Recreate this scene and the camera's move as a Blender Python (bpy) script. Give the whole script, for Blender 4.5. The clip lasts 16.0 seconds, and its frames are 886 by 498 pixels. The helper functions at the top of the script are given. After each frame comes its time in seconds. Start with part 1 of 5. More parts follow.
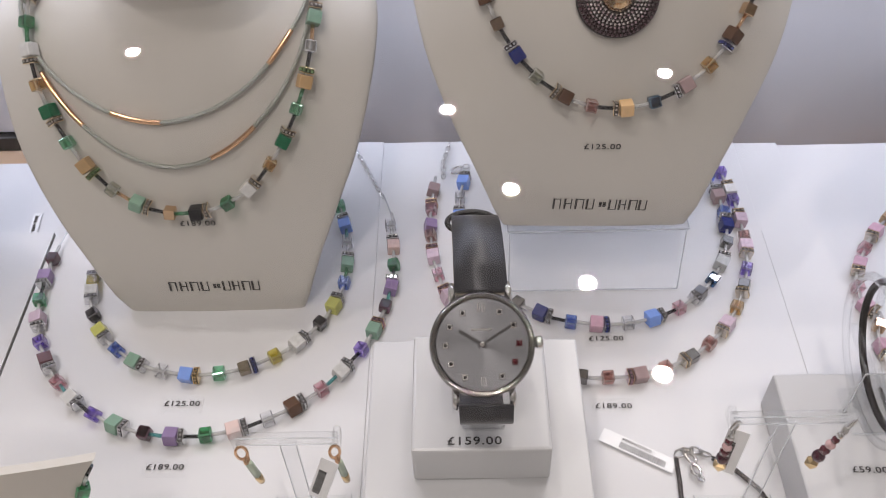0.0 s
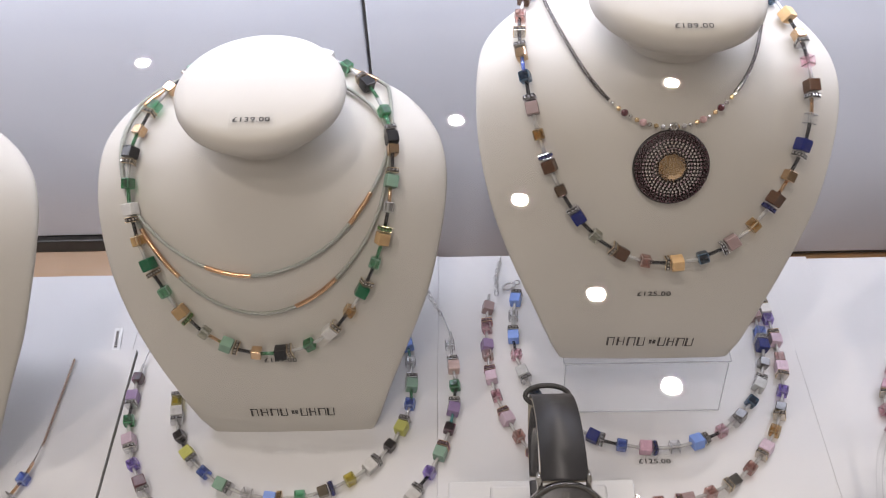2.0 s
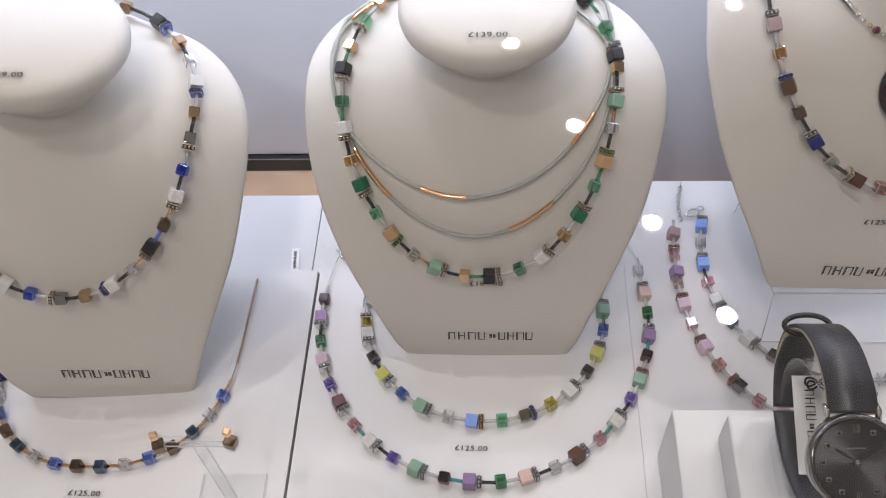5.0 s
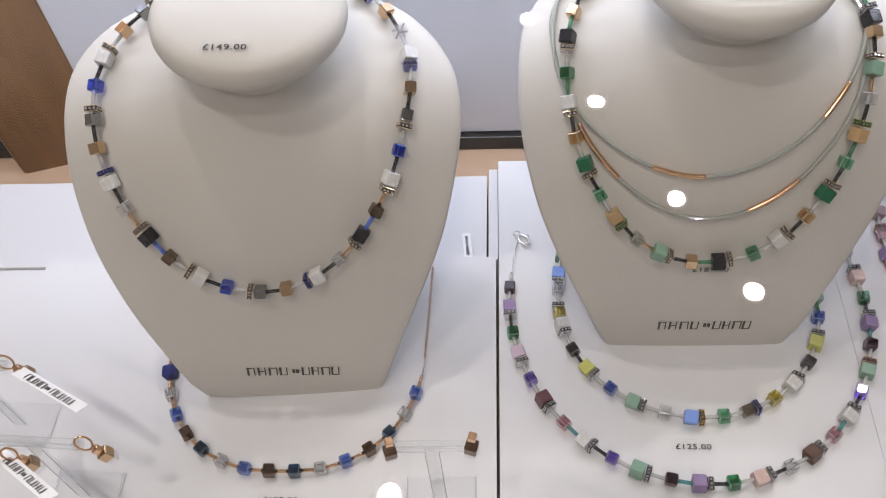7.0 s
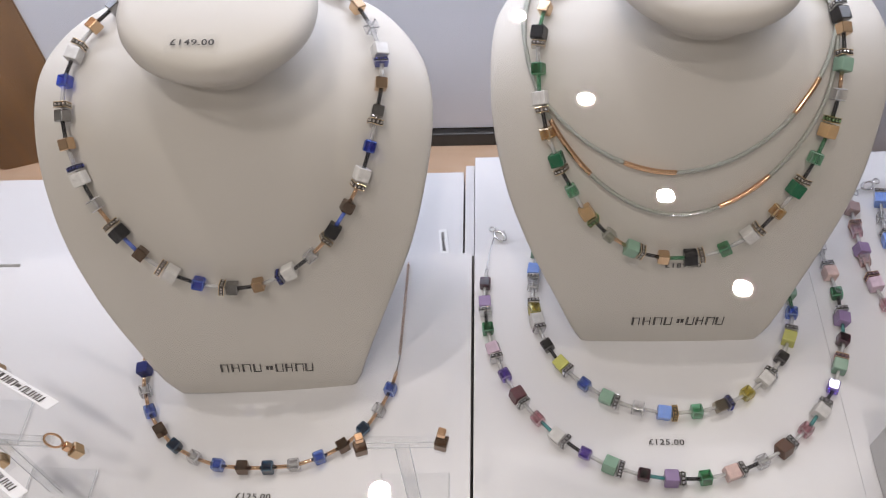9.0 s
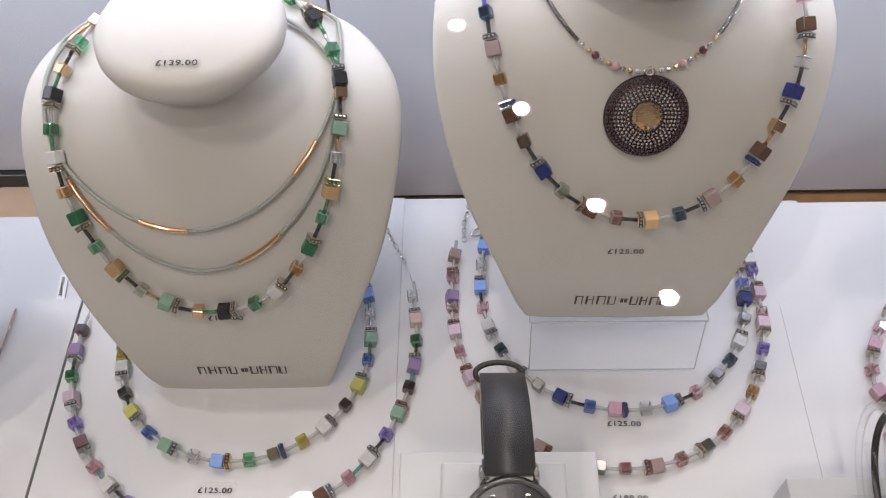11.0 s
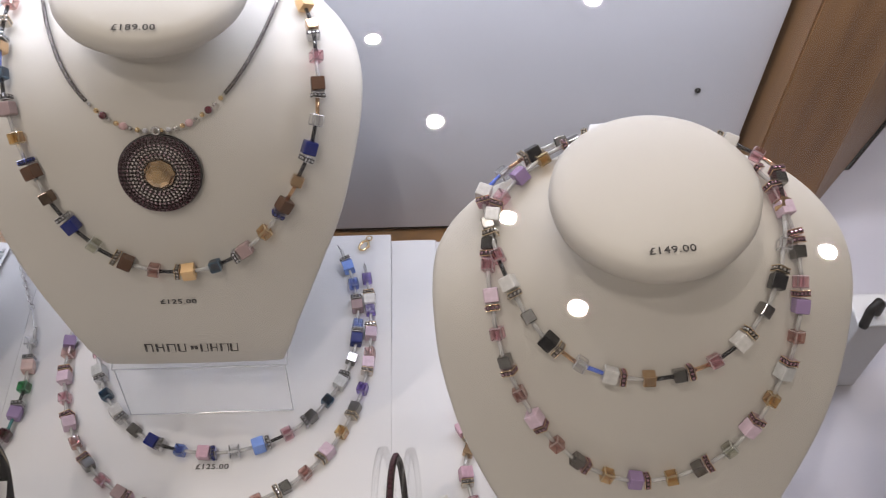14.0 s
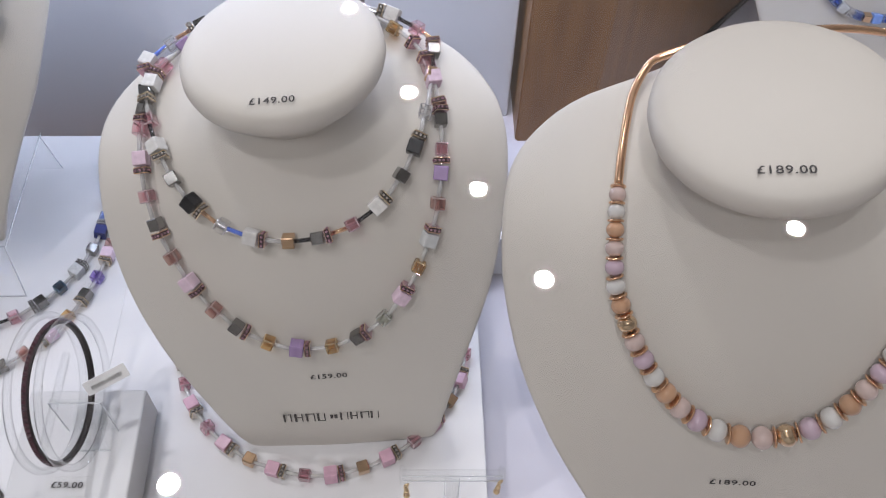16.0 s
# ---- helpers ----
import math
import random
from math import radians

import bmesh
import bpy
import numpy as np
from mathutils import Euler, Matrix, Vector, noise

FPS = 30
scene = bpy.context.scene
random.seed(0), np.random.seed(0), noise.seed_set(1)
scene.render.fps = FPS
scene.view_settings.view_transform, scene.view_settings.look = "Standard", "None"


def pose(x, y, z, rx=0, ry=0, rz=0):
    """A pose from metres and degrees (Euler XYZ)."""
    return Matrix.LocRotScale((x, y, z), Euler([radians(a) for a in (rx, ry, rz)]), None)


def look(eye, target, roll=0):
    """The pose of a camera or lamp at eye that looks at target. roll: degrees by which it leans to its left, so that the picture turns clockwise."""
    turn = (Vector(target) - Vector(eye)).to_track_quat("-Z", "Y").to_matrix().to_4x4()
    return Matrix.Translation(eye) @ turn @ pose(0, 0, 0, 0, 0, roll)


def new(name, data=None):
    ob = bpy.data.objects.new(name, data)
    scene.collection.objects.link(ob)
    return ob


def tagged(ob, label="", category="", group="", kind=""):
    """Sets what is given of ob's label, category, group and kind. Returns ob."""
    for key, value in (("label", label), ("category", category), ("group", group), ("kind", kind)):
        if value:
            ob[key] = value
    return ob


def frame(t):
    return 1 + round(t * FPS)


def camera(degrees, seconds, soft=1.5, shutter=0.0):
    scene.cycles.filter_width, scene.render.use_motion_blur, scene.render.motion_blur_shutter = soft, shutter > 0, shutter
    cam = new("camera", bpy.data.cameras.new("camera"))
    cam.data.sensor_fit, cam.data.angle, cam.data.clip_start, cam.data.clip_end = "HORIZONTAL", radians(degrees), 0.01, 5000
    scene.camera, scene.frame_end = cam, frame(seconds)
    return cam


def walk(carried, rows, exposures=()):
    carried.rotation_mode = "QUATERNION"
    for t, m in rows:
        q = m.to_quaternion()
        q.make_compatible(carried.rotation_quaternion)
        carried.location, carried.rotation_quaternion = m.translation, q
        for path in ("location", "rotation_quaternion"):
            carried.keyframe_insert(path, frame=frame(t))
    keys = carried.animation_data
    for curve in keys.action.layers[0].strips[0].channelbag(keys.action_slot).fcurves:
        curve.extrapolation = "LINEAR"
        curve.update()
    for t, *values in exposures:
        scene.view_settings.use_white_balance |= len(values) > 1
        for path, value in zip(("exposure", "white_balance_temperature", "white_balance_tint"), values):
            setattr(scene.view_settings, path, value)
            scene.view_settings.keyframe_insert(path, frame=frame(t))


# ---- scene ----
cam = camera(52.3, 16.0, 0.62, 0.08)
METRES, EYE, TILT, LEAN, TURN = 0.8, 0.335, -48.0, 1.5, 0.0
ROWS = [
    (0.0, 0.0, 0.0, 0.0, 0.0, 0.0, -0.0),
    (0.5, -0.0006, -0.0131, 0.0338, 0.08, -0.09, 0.07),
    (1.0, -0.0094, -0.023, 0.0648, 0.14, -0.14, 0.05),
    (1.5, -0.0225, -0.0345, 0.0762, 0.21, -0.08, 0.09),
    (2.0, -0.0351, -0.0438, 0.0812, 0.25, -0.08, 0.11),
    (2.5, -0.0567, -0.05, 0.0757, 0.03, -0.64, 0.27),
    (3.0, -0.0847, -0.0499, 0.0729, 0.07, -1.88, 0.15),
    (5.5, -0.1591, -0.0236, 0.0806, 2.98, -5.38, -0.67),
    (6.0, -0.1966, -0.01, 0.0804, 2.76, -5.89, -0.13),
    (6.5, -0.2403, -0.0028, 0.082, 2.86, -6.01, 0.04),
    (7.0, -0.2566, 0.0013, 0.0785, 2.81, -6.18, 0.09),
    (7.5, -0.2522, -0.0031, 0.077, 2.67, -6.19, 0.11),
    (8.0, -0.2547, -0.0046, 0.0753, 2.64, -6.17, 0.12),
    (8.5, -0.2559, -0.0025, 0.0761, 2.57, -6.19, 0.14),
    (9.0, -0.2463, 0.0018, 0.0777, 2.29, -6.34, 0.1),
    (9.5, -0.1984, 0.001, 0.0886, 1.67, -6.21, -0.01),
    (10.0, -0.1123, 0.0039, 0.1018, 0.75, -6.0, -0.12),
    (12.5, 0.0522, -0.0072, 0.1077, 0.15, -6.18, -0.19),
    (13.0, 0.0929, -0.0114, 0.1093, -0.37, -6.09, -0.24),
    (13.5, 0.1509, -0.0182, 0.1197, -1.16, -5.61, -0.11),
    (14.0, 0.2051, -0.0172, 0.1291, -2.89, -5.44, 0.28),
    (14.5, 0.2762, -0.0214, 0.1145, -2.55, -6.23, -0.53),
    (15.0, 0.324, -0.0245, 0.0913, -2.78, -6.5, -0.76),
    (15.5, 0.3524, -0.034, 0.0831, -2.94, -6.62, -0.76),
    (16.0, 0.3707, -0.0384, 0.0765, -3.02, -6.77, -0.72),
]
walk(cam, [(t, pose(0, 0, EYE, TILT, LEAN, TURN) @ pose(METRES * x, METRES * y, METRES * z, 90 + pitch, roll, yaw)) for t, x, y, z, yaw, pitch, roll in ROWS],
     [(0.0, 0.10, 6550, 12), (2.0, -0.04, 6850, 11.5), (5.5, 0.06, 6500, 11), (7.0, 0.0, 6550, 10.5), (9.0, 0.0, 6650, 11), (10.0, 0.0, 6550, 11), (12.5, -0.06, 6850, 11), (13.5, -0.14, 6850, 11), (14.5, -0.01, 6800, 11), (15.2, 0.12, 6400, 10.5), (16.0, 0.19, 6050, 10.5)])

# ---- light ----
world = bpy.data.worlds.new("room_air")
scene.world = world
world.use_nodes = True
world.node_tree.nodes["Background"].inputs[0].default_value = (0.9, 0.93, 1.0, 1)
world.node_tree.nodes["Background"].inputs[1].default_value = 0.25

CEILING = 3.62
LAMPS = [(-2.09, 4.84), (-0.06, 4.19), (0.28, 3.51), (0.62, 2.84), (0.90, 2.30), (1.27, 4.50), (2.15, 2.58), (-0.68, 1.35),
         # these four are unseen, added as fill for the bust fronts and back panel
         (-1.0, -0.5), (-0.1, -1.1), (-0.2, -2.5), (-0.9, -2.2)]
LAMP_WATTS = 15.6


def disc_lamp(x, y, z, watts, size, colour, name="downlight_and_fill_bulb"):
    data = bpy.data.lights.new(name, "AREA")
    data.shape, data.size, data.energy, data.color = "DISK", size, watts, colour
    data.spread = radians(150)
    ob = new(name, data)
    ob.matrix_world = pose(x, y, z)
    return ob


for lx, ly in LAMPS:
    disc_lamp(lx, ly, CEILING - 0.012, LAMP_WATTS, 0.085, (1.0, 0.93, 0.90))

# the cool light strip under the top rail at the back of the case
strip = bpy.data.lights.new("strip_glow", "AREA")
strip.shape, strip.size, strip.size_y, strip.energy, strip.color = "RECTANGLE", 1.15, 0.012, 1.75, (0.77, 0.82, 1.0)
strip_ob = new("strip_glow", strip)
strip_ob.matrix_world = look((-0.02, 0.398, 0.2325), (-0.02, 0.437, 0.0))


# ---- materials ----
def shade(name, colour, rough=0.5, metal=0.0, vary=0.06, grain=60.0, bump=0.0, bump_scale=900.0, clear=0.0, ior=1.45, coat=0.0,
          object_vary=0.0, second=None, spec=0.5, sub=0.0):
    m = bpy.data.materials.new(name)
    m.use_nodes = True
    nt = m.node_tree
    b = nt.nodes["Principled BSDF"]
    b.inputs["Roughness"].default_value = rough
    b.inputs["Metallic"].default_value = metal
    b.inputs["IOR"].default_value = ior
    b.inputs["Transmission Weight"].default_value = clear
    b.inputs["Coat Weight"].default_value = coat
    b.inputs["Specular IOR Level"].default_value = spec
    b.inputs["Subsurface Weight"].default_value = sub
    if sub:
        b.inputs["Subsurface Radius"].default_value = (0.004, 0.003, 0.002)
    tc = nt.nodes.new("ShaderNodeTexCoord")
    n = nt.nodes.new("ShaderNodeTexNoise")
    n.inputs["Scale"].default_value, n.inputs["Detail"].default_value = grain, 5.0
    nt.links.new(tc.outputs["Object"], n.inputs["Vector"])
    ramp = nt.nodes.new("ShaderNodeValToRGB")
    lo = second or [c * (1 - vary) for c in colour]
    ramp.color_ramp.elements[0].color = (*lo, 1)
    ramp.color_ramp.elements[1].color = (*[min(1, c * (1 + (0 if second else vary * 0.6))) for c in colour], 1)
    ramp.color_ramp.elements[0].position, ramp.color_ramp.elements[1].position = 0.3, 0.7
    nt.links.new(n.outputs["Fac"], ramp.inputs["Fac"])
    out = ramp.outputs["Color"]
    if object_vary:
        info = nt.nodes.new("ShaderNodeObjectInfo")
        hsv = nt.nodes.new("ShaderNodeHueSaturation")
        mr = nt.nodes.new("ShaderNodeMapRange")
        mr.inputs["To Min"].default_value, mr.inputs["To Max"].default_value = 1 - object_vary, 1 + object_vary
        nt.links.new(info.outputs["Random"], mr.inputs["Value"])
        nt.links.new(mr.outputs["Result"], hsv.inputs["Value"])
        nt.links.new(out, hsv.inputs["Color"])
        out = hsv.outputs["Color"]
    nt.links.new(out, b.inputs["Base Color"])
    if bump:
        n2 = nt.nodes.new("ShaderNodeTexNoise")
        n2.inputs["Scale"].default_value, n2.inputs["Detail"].default_value = bump_scale, 4.0
        nt.links.new(tc.outputs["Object"], n2.inputs["Vector"])
        bp = nt.nodes.new("ShaderNodeBump")
        bp.inputs["Strength"].default_value, bp.inputs["Distance"].default_value = bump, 0.0004
        nt.links.new(n2.outputs["Fac"], bp.inputs["Height"])
        nt.links.new(bp.outputs["Normal"], b.inputs["Normal"])
    return m


def wood_shade(name, light, dark):
    m = shade(name, light, 0.42, vary=0.1)
    nt = m.node_tree
    b = nt.nodes["Principled BSDF"]
    tc = nt.nodes.new("ShaderNodeTexCoord")
    mp = nt.nodes.new("ShaderNodeMapping")
    mp.inputs["Scale"].default_value = (60, 60, 5)
    nz = nt.nodes.new("ShaderNodeTexNoise")
    nz.inputs["Scale"].default_value, nz.inputs["Detail"].default_value, nz.inputs["Distortion"].default_value = 2.2, 8.0, 0.6
    rp = nt.nodes.new("ShaderNodeValToRGB")
    rp.color_ramp.elements[0].color, rp.color_ramp.elements[1].color = (*dark, 1), (*light, 1)
    rp.color_ramp.elements[0].position, rp.color_ramp.elements[1].position = 0.32, 0.66
    nt.links.new(tc.outputs["Object"], mp.inputs["Vector"])
    nt.links.new(mp.outputs["Vector"], nz.inputs["Vector"])
    nt.links.new(nz.outputs["Fac"], rp.inputs["Fac"])
    nt.links.new(rp.outputs["Color"], b.inputs["Base Color"])
    return m


def glass_pane_shade(name, tint=(0.985, 0.99, 0.985), base=0.035, edge=0.96, rough=0.0):
    m = bpy.data.materials.new(name)
    m.use_nodes = True
    nt = m.node_tree
    nt.nodes.remove(nt.nodes["Principled BSDF"])
    out = nt.nodes["Material Output"]
    tr, gl, mix, fr = (nt.nodes.new(k) for k in ("ShaderNodeBsdfTransparent", "ShaderNodeBsdfGlossy", "ShaderNodeMixShader", "ShaderNodeLayerWeight"))
    tr.inputs["Color"].default_value = (*tint, 1)
    gl.inputs["Roughness"].default_value = rough
    fr.inputs["Blend"].default_value = 0.5
    power, gain = nt.nodes.new("ShaderNodeMath"), nt.nodes.new("ShaderNodeMath")
    power.operation, gain.operation = "POWER", "MULTIPLY_ADD"
    power.inputs[1].default_value, gain.inputs[1].default_value, gain.inputs[2].default_value = 5.0 if edge > 0.9 else 3.0, edge, base
    nt.links.new(fr.outputs["Facing"], power.inputs[0])
    nt.links.new(power.outputs[0], gain.inputs[0])
    nt.links.new(gain.outputs[0], mix.inputs["Fac"])
    nt.links.new(tr.outputs["BSDF"], mix.inputs[1])
    nt.links.new(gl.outputs["BSDF"], mix.inputs[2])
    nt.links.new(mix.outputs["Shader"], out.inputs["Surface"])
    return m


LEATHER = shade("cream_leatherette", (0.56, 0.533, 0.485), 0.48, vary=0.03, grain=25, bump=0.12, bump_scale=2600, spec=0.35)
BOARD = shade("white_board", (0.655, 0.65, 0.655), 0.38, vary=0.025, grain=14, bump=0.06, bump_scale=1500)
BLOCK = shade("white_acrylic_block", (0.55, 0.55, 0.555), 0.28, vary=0.02, grain=20, sub=0.0)
PANEL = shade("grey_embossed_panel", (0.66, 0.68, 0.74), 0.35, metal=0.0, vary=0.05, grain=9, bump=0.35, bump_scale=420)
PANEL_PLAIN = shade("grey_smooth_panel", (0.67, 0.69, 0.75), 0.3, vary=0.04, grain=6, bump=0.03)
WOOD = wood_shade("oak_wood", (0.25, 0.130, 0.050), (0.16, 0.078, 0.028))
WOOD_PALE = wood_shade("pale_oak", (0.50, 0.35, 0.24), (0.42, 0.28, 0.18))
DARK = shade("black_rail_and_shade", (0.015, 0.014, 0.014), 0.35)
INK = shade("black_ink", (0.025, 0.022, 0.022), 0.5)
LOGO_INK = shade("charcoal_print", (0.05, 0.043, 0.04), 0.45)
TAG = shade("white_tag", (0.82, 0.82, 0.82), 0.3, vary=0.01)
WALL = shade("room_plaster", (0.75, 0.74, 0.73), 0.8, vary=0.04, grain=3)
CEIL = shade("room_ceiling", (0.78, 0.78, 0.78), 0.8, vary=0.02, grain=3)
CARPET = shade("room_carpet", (0.36, 0.34, 0.33), 0.95, vary=0.2, grain=30, bump=0.4, bump_scale=300)
FLOOR_WHITE = shade("white_gloss_laminate", (0.54, 0.525, 0.58), 0.42, vary=0.05, grain=10)
ACRYLIC = glass_pane_shade("clear_acrylic", (0.985, 0.988, 0.99), 0.03, 0.6, 0.02)
PANE = glass_pane_shade("counter_glass", base=0.04)
STICKER = glass_pane_shade("clear_sticker", (0.995, 0.995, 0.995), 0.008, 0.9, 0.35)
# pale colour for added rods that draw the bright light in acrylic edges
ACRYLIC_GLINT = shade("acrylic_glint", (0.86, 0.89, 0.91), 0.12, vary=0.03, clear=0.55, coat=0.6)
WATCH_GLASS = glass_pane_shade("watch_glass", (0.99, 0.99, 0.99), 0.0, 0.03)
SILVER = shade("bright_silver", (0.72, 0.71, 0.69), 0.16, metal=1.0, vary=0.05, grain=500)
STEEL = shade("polished_steel", (0.62, 0.61, 0.60), 0.12, metal=1.0, vary=0.04, grain=300)
GOLD = shade("rose_gold", (0.80, 0.50, 0.30), 0.16, metal=1.0, vary=0.05, grain=300)
PALE_GOLD = shade("pale_gold", (0.85, 0.64, 0.36), 0.2, metal=1.0, vary=0.05, grain=300)
GUNMETAL = shade("dark_setting", (0.022, 0.018, 0.017), 0.45, metal=0.4, vary=0.2, grain=900)
STRAP = shade("grey_leather", (0.030, 0.030, 0.035), 0.36, vary=0.12, grain=120, bump=0.22, bump_scale=2200)
STRAP_EDGE = shade("black_leather", (0.012, 0.011, 0.011), 0.5, vary=0.2, grain=200, bump=0.3)
DIAL = shade("brushed_silver_dial", (0.11, 0.11, 0.115), 0.36, metal=0.9, vary=0.05, grain=200)
dial_nodes = DIAL.node_tree
tangent = dial_nodes.nodes.new("ShaderNodeTangent")
tangent.direction_type, tangent.axis = "RADIAL", "Z"
dial_nodes.links.new(tangent.outputs["Tangent"], dial_nodes.nodes["Principled BSDF"].inputs["Tangent"])
dial_nodes.nodes["Principled BSDF"].inputs["Anisotropic"].default_value = 0.75
dial_nodes.nodes["Principled BSDF"].inputs["Anisotropic Rotation"].default_value = 0.25
CASE_STEEL = shade("dark_polished_steel", (0.24, 0.235, 0.23), 0.08, metal=1.0, vary=0.04, grain=300)
LINING = shade("beige_lining", (0.42, 0.37, 0.3), 0.6, vary=0.1, grain=100)

BEAD_COLOURS = {
    "mint": (0.23, 0.37, 0.28), "dkgreen": (0.012, 0.12, 0.055), "white": (0.64, 0.63, 0.61), "black": (0.012, 0.012, 0.014),
    "gold": (0.46, 0.30, 0.15), "brown": (0.10, 0.05, 0.03), "navy": (0.012, 0.022, 0.16), "blue": (0.22, 0.36, 0.80),
    "mauve": (0.36, 0.26, 0.26), "cream": (0.75, 0.50, 0.26), "violet": (0.30, 0.21, 0.38), "lilac": (0.62, 0.48, 0.57),
    "blush": (0.66, 0.48, 0.44), "yellow": (0.50, 0.50, 0.14), "pink": (0.58, 0.36, 0.45), "grey": (0.50, 0.51, 0.51),
    "plum": (0.14, 0.06, 0.07)}
CRYSTAL_COLOURS = {
    "clear": (0.98, 0.98, 0.99), "blue": (0.10, 0.24, 0.90), "ltblue": (0.40, 0.55, 0.95), "green": (0.12, 0.55, 0.28), "mint": (0.45, 0.82, 0.62),
    "amber": (0.92, 0.72, 0.42), "pink": (0.97, 0.74, 0.79), "rose": (0.86, 0.64, 0.60), "lav": (0.60, 0.48, 0.90), "plum": (0.20, 0.03, 0.09), "teal": (0.10, 0.25, 0.40),
    "smoke": (0.22, 0.20, 0.22), "yellow": (0.93, 0.85, 0.32), "ab": (0.85, 0.86, 0.80)}
METAL_COLOURS = {"steel": (0.25, 0.245, 0.24), "gold": (0.60, 0.41, 0.25), "bronze": (0.17, 0.115, 0.08), "taupe": (0.33, 0.28, 0.21)}
TUBE_COLOURS = {"k": (0.02, 0.02, 0.022), "c": (0.85, 0.85, 0.84), "g": (0.10, 0.34, 0.17), "o": (0.80, 0.52, 0.32), "b": (0.10, 0.17, 0.60),
                "t": (0.12, 0.45, 0.45), "s": (0.50, 0.50, 0.48)}
STONE_COLOURS = {"g": (0.66, 0.61, 0.55), "s": (0.70, 0.71, 0.74), "p": (0.55, 0.28, 0.37), "n": (0.05, 0.08, 0.45), "e": (0.25, 0.48, 0.15), "o": (0.75, 0.52, 0.20)}
bead_materials = {}


def bead_shade(kind, key):
    if (kind, key) not in bead_materials:
        if kind == "c":
            m = shade("stone_" + key, BEAD_COLOURS[key], 0.24, vary=0.16, grain=420, object_vary=0.10, coat=0.04, spec=0.25)
        elif kind == "k":
            m = glass_pane_shade("crystal_" + key, [c ** 0.8 for c in CRYSTAL_COLOURS[key]], 0.09, 0.55, 0.02)
        elif kind == "e":
            m = shade("crystal_facet_" + key, [0.06 + 0.6 * c for c in CRYSTAL_COLOURS[key]], 0.06, metal=0.35, vary=0.3, grain=700, clear=0.35, object_vary=0.15)
        elif kind == "m":
            m = shade("metal_cube_" + key, METAL_COLOURS[key], 0.14, metal=1.0, vary=0.06, grain=250, object_vary=0.08)
        elif kind == "t":
            m = shade("tube_" + key, TUBE_COLOURS[key], 0.12, metal=1.0 if key == "o" else 0.0, vary=0.05, clear=0.0 if key in "kosb" else 0.55, coat=0.5)
        else:
            m = shade("rhinestone_" + key, STONE_COLOURS[key], 0.05, vary=0.5, grain=900, metal=0.75, coat=1.0)
        bead_materials[(kind, key)] = m
    return bead_materials[(kind, key)]


# ---- mesh helpers ----
def finish(bm, name, mats, smooth=False):
    me = bpy.data.meshes.new(name)
    bm.normal_update()
    bm.to_mesh(me)
    bm.free()
    for m in mats if isinstance(mats, (list, tuple)) else [mats]:
        me.materials.append(m)
    if smooth:
        me.polygons.foreach_set("use_smooth", [True] * len(me.polygons))
    return me


def thing(name, label, category, m=None, group="", kind="", me=None):
    ob = new(name, me)
    if m is not None:
        ob.matrix_world = m
    return tagged(ob, label, category, group, kind)


def part(name, bm, material, parent, label="", smooth=False, m=None):
    me = bm if isinstance(bm, bpy.types.Mesh) else finish(bm, name, material, smooth)
    ob = new(name, me)
    ob.parent = parent
    if m is not None:
        ob.matrix_basis = m
    return tagged(ob, label)


def box(bm, x0, x1, y0, y1, z0, z1, bevel=0.0, mat=0, segs=2):
    r = bmesh.ops.create_cube(bm, size=1.0)
    vs = r["verts"]
    for v in vs:
        v.co = Vector(((x0 + x1) / 2 + v.co.x * (x1 - x0), (y0 + y1) / 2 + v.co.y * (y1 - y0), (z0 + z1) / 2 + v.co.z * (z1 - z0)))
    fs = {f for v in vs for f in v.link_faces}
    if bevel:
        es = {e for v in vs for e in v.link_edges}
        out = bmesh.ops.bevel(bm, geom=list(es), offset=bevel, segments=segs, affect="EDGES", profile=0.5)
        fs = set(out["faces"]) | {f for f in fs if f.is_valid}
    for f in fs:
        f.material_index = mat
    return bm


def rod(bm, p, q, r, n=10, mat=0, caps=True):
    p, q = Vector(p), Vector(q)
    m = Matrix.Translation((p + q) / 2) @ (q - p).to_track_quat("Z", "Y").to_matrix().to_4x4()
    out = bmesh.ops.create_cone(bm, cap_ends=caps, segments=n, radius1=r, radius2=r, depth=(q - p).length, matrix=m)
    for f in {f for v in out["verts"] for f in v.link_faces}:
        f.material_index = mat
    return bm


def tube_along(bm, pts, r, n=8, mat=0, closed=False):
    """A round tube through points; r: a number or a number for each point."""
    pts = [Vector(p) for p in pts]
    k = len(pts)
    rings, up = [], None
    for i, p in enumerate(pts):
        a = pts[(i - 1) % k] if closed or i > 0 else p
        b = pts[(i + 1) % k] if closed or i < k - 1 else p
        t = (b - a).normalized()
        if up is None:
            up = t.orthogonal().normalized()
        up = (up - t * up.dot(t)).normalized()
        side = t.cross(up)
        rr = r[i] if isinstance(r, (list, tuple)) else r
        rings.append([bm.verts.new(p + (up * math.cos(2 * math.pi * j / n) + side * math.sin(2 * math.pi * j / n)) * rr) for j in range(n)])
    for i in range(k if closed else k - 1):
        A, B = rings[i], rings[(i + 1) % k]
        for j in range(n):
            f = bm.faces.new((A[j], A[(j + 1) % n], B[(j + 1) % n], B[j]))
            f.material_index = mat
            f.smooth = True
    if not closed:
        bm.faces.new(rings[0][::-1]).material_index = mat
        bm.faces.new(rings[-1]).material_index = mat
    return bm


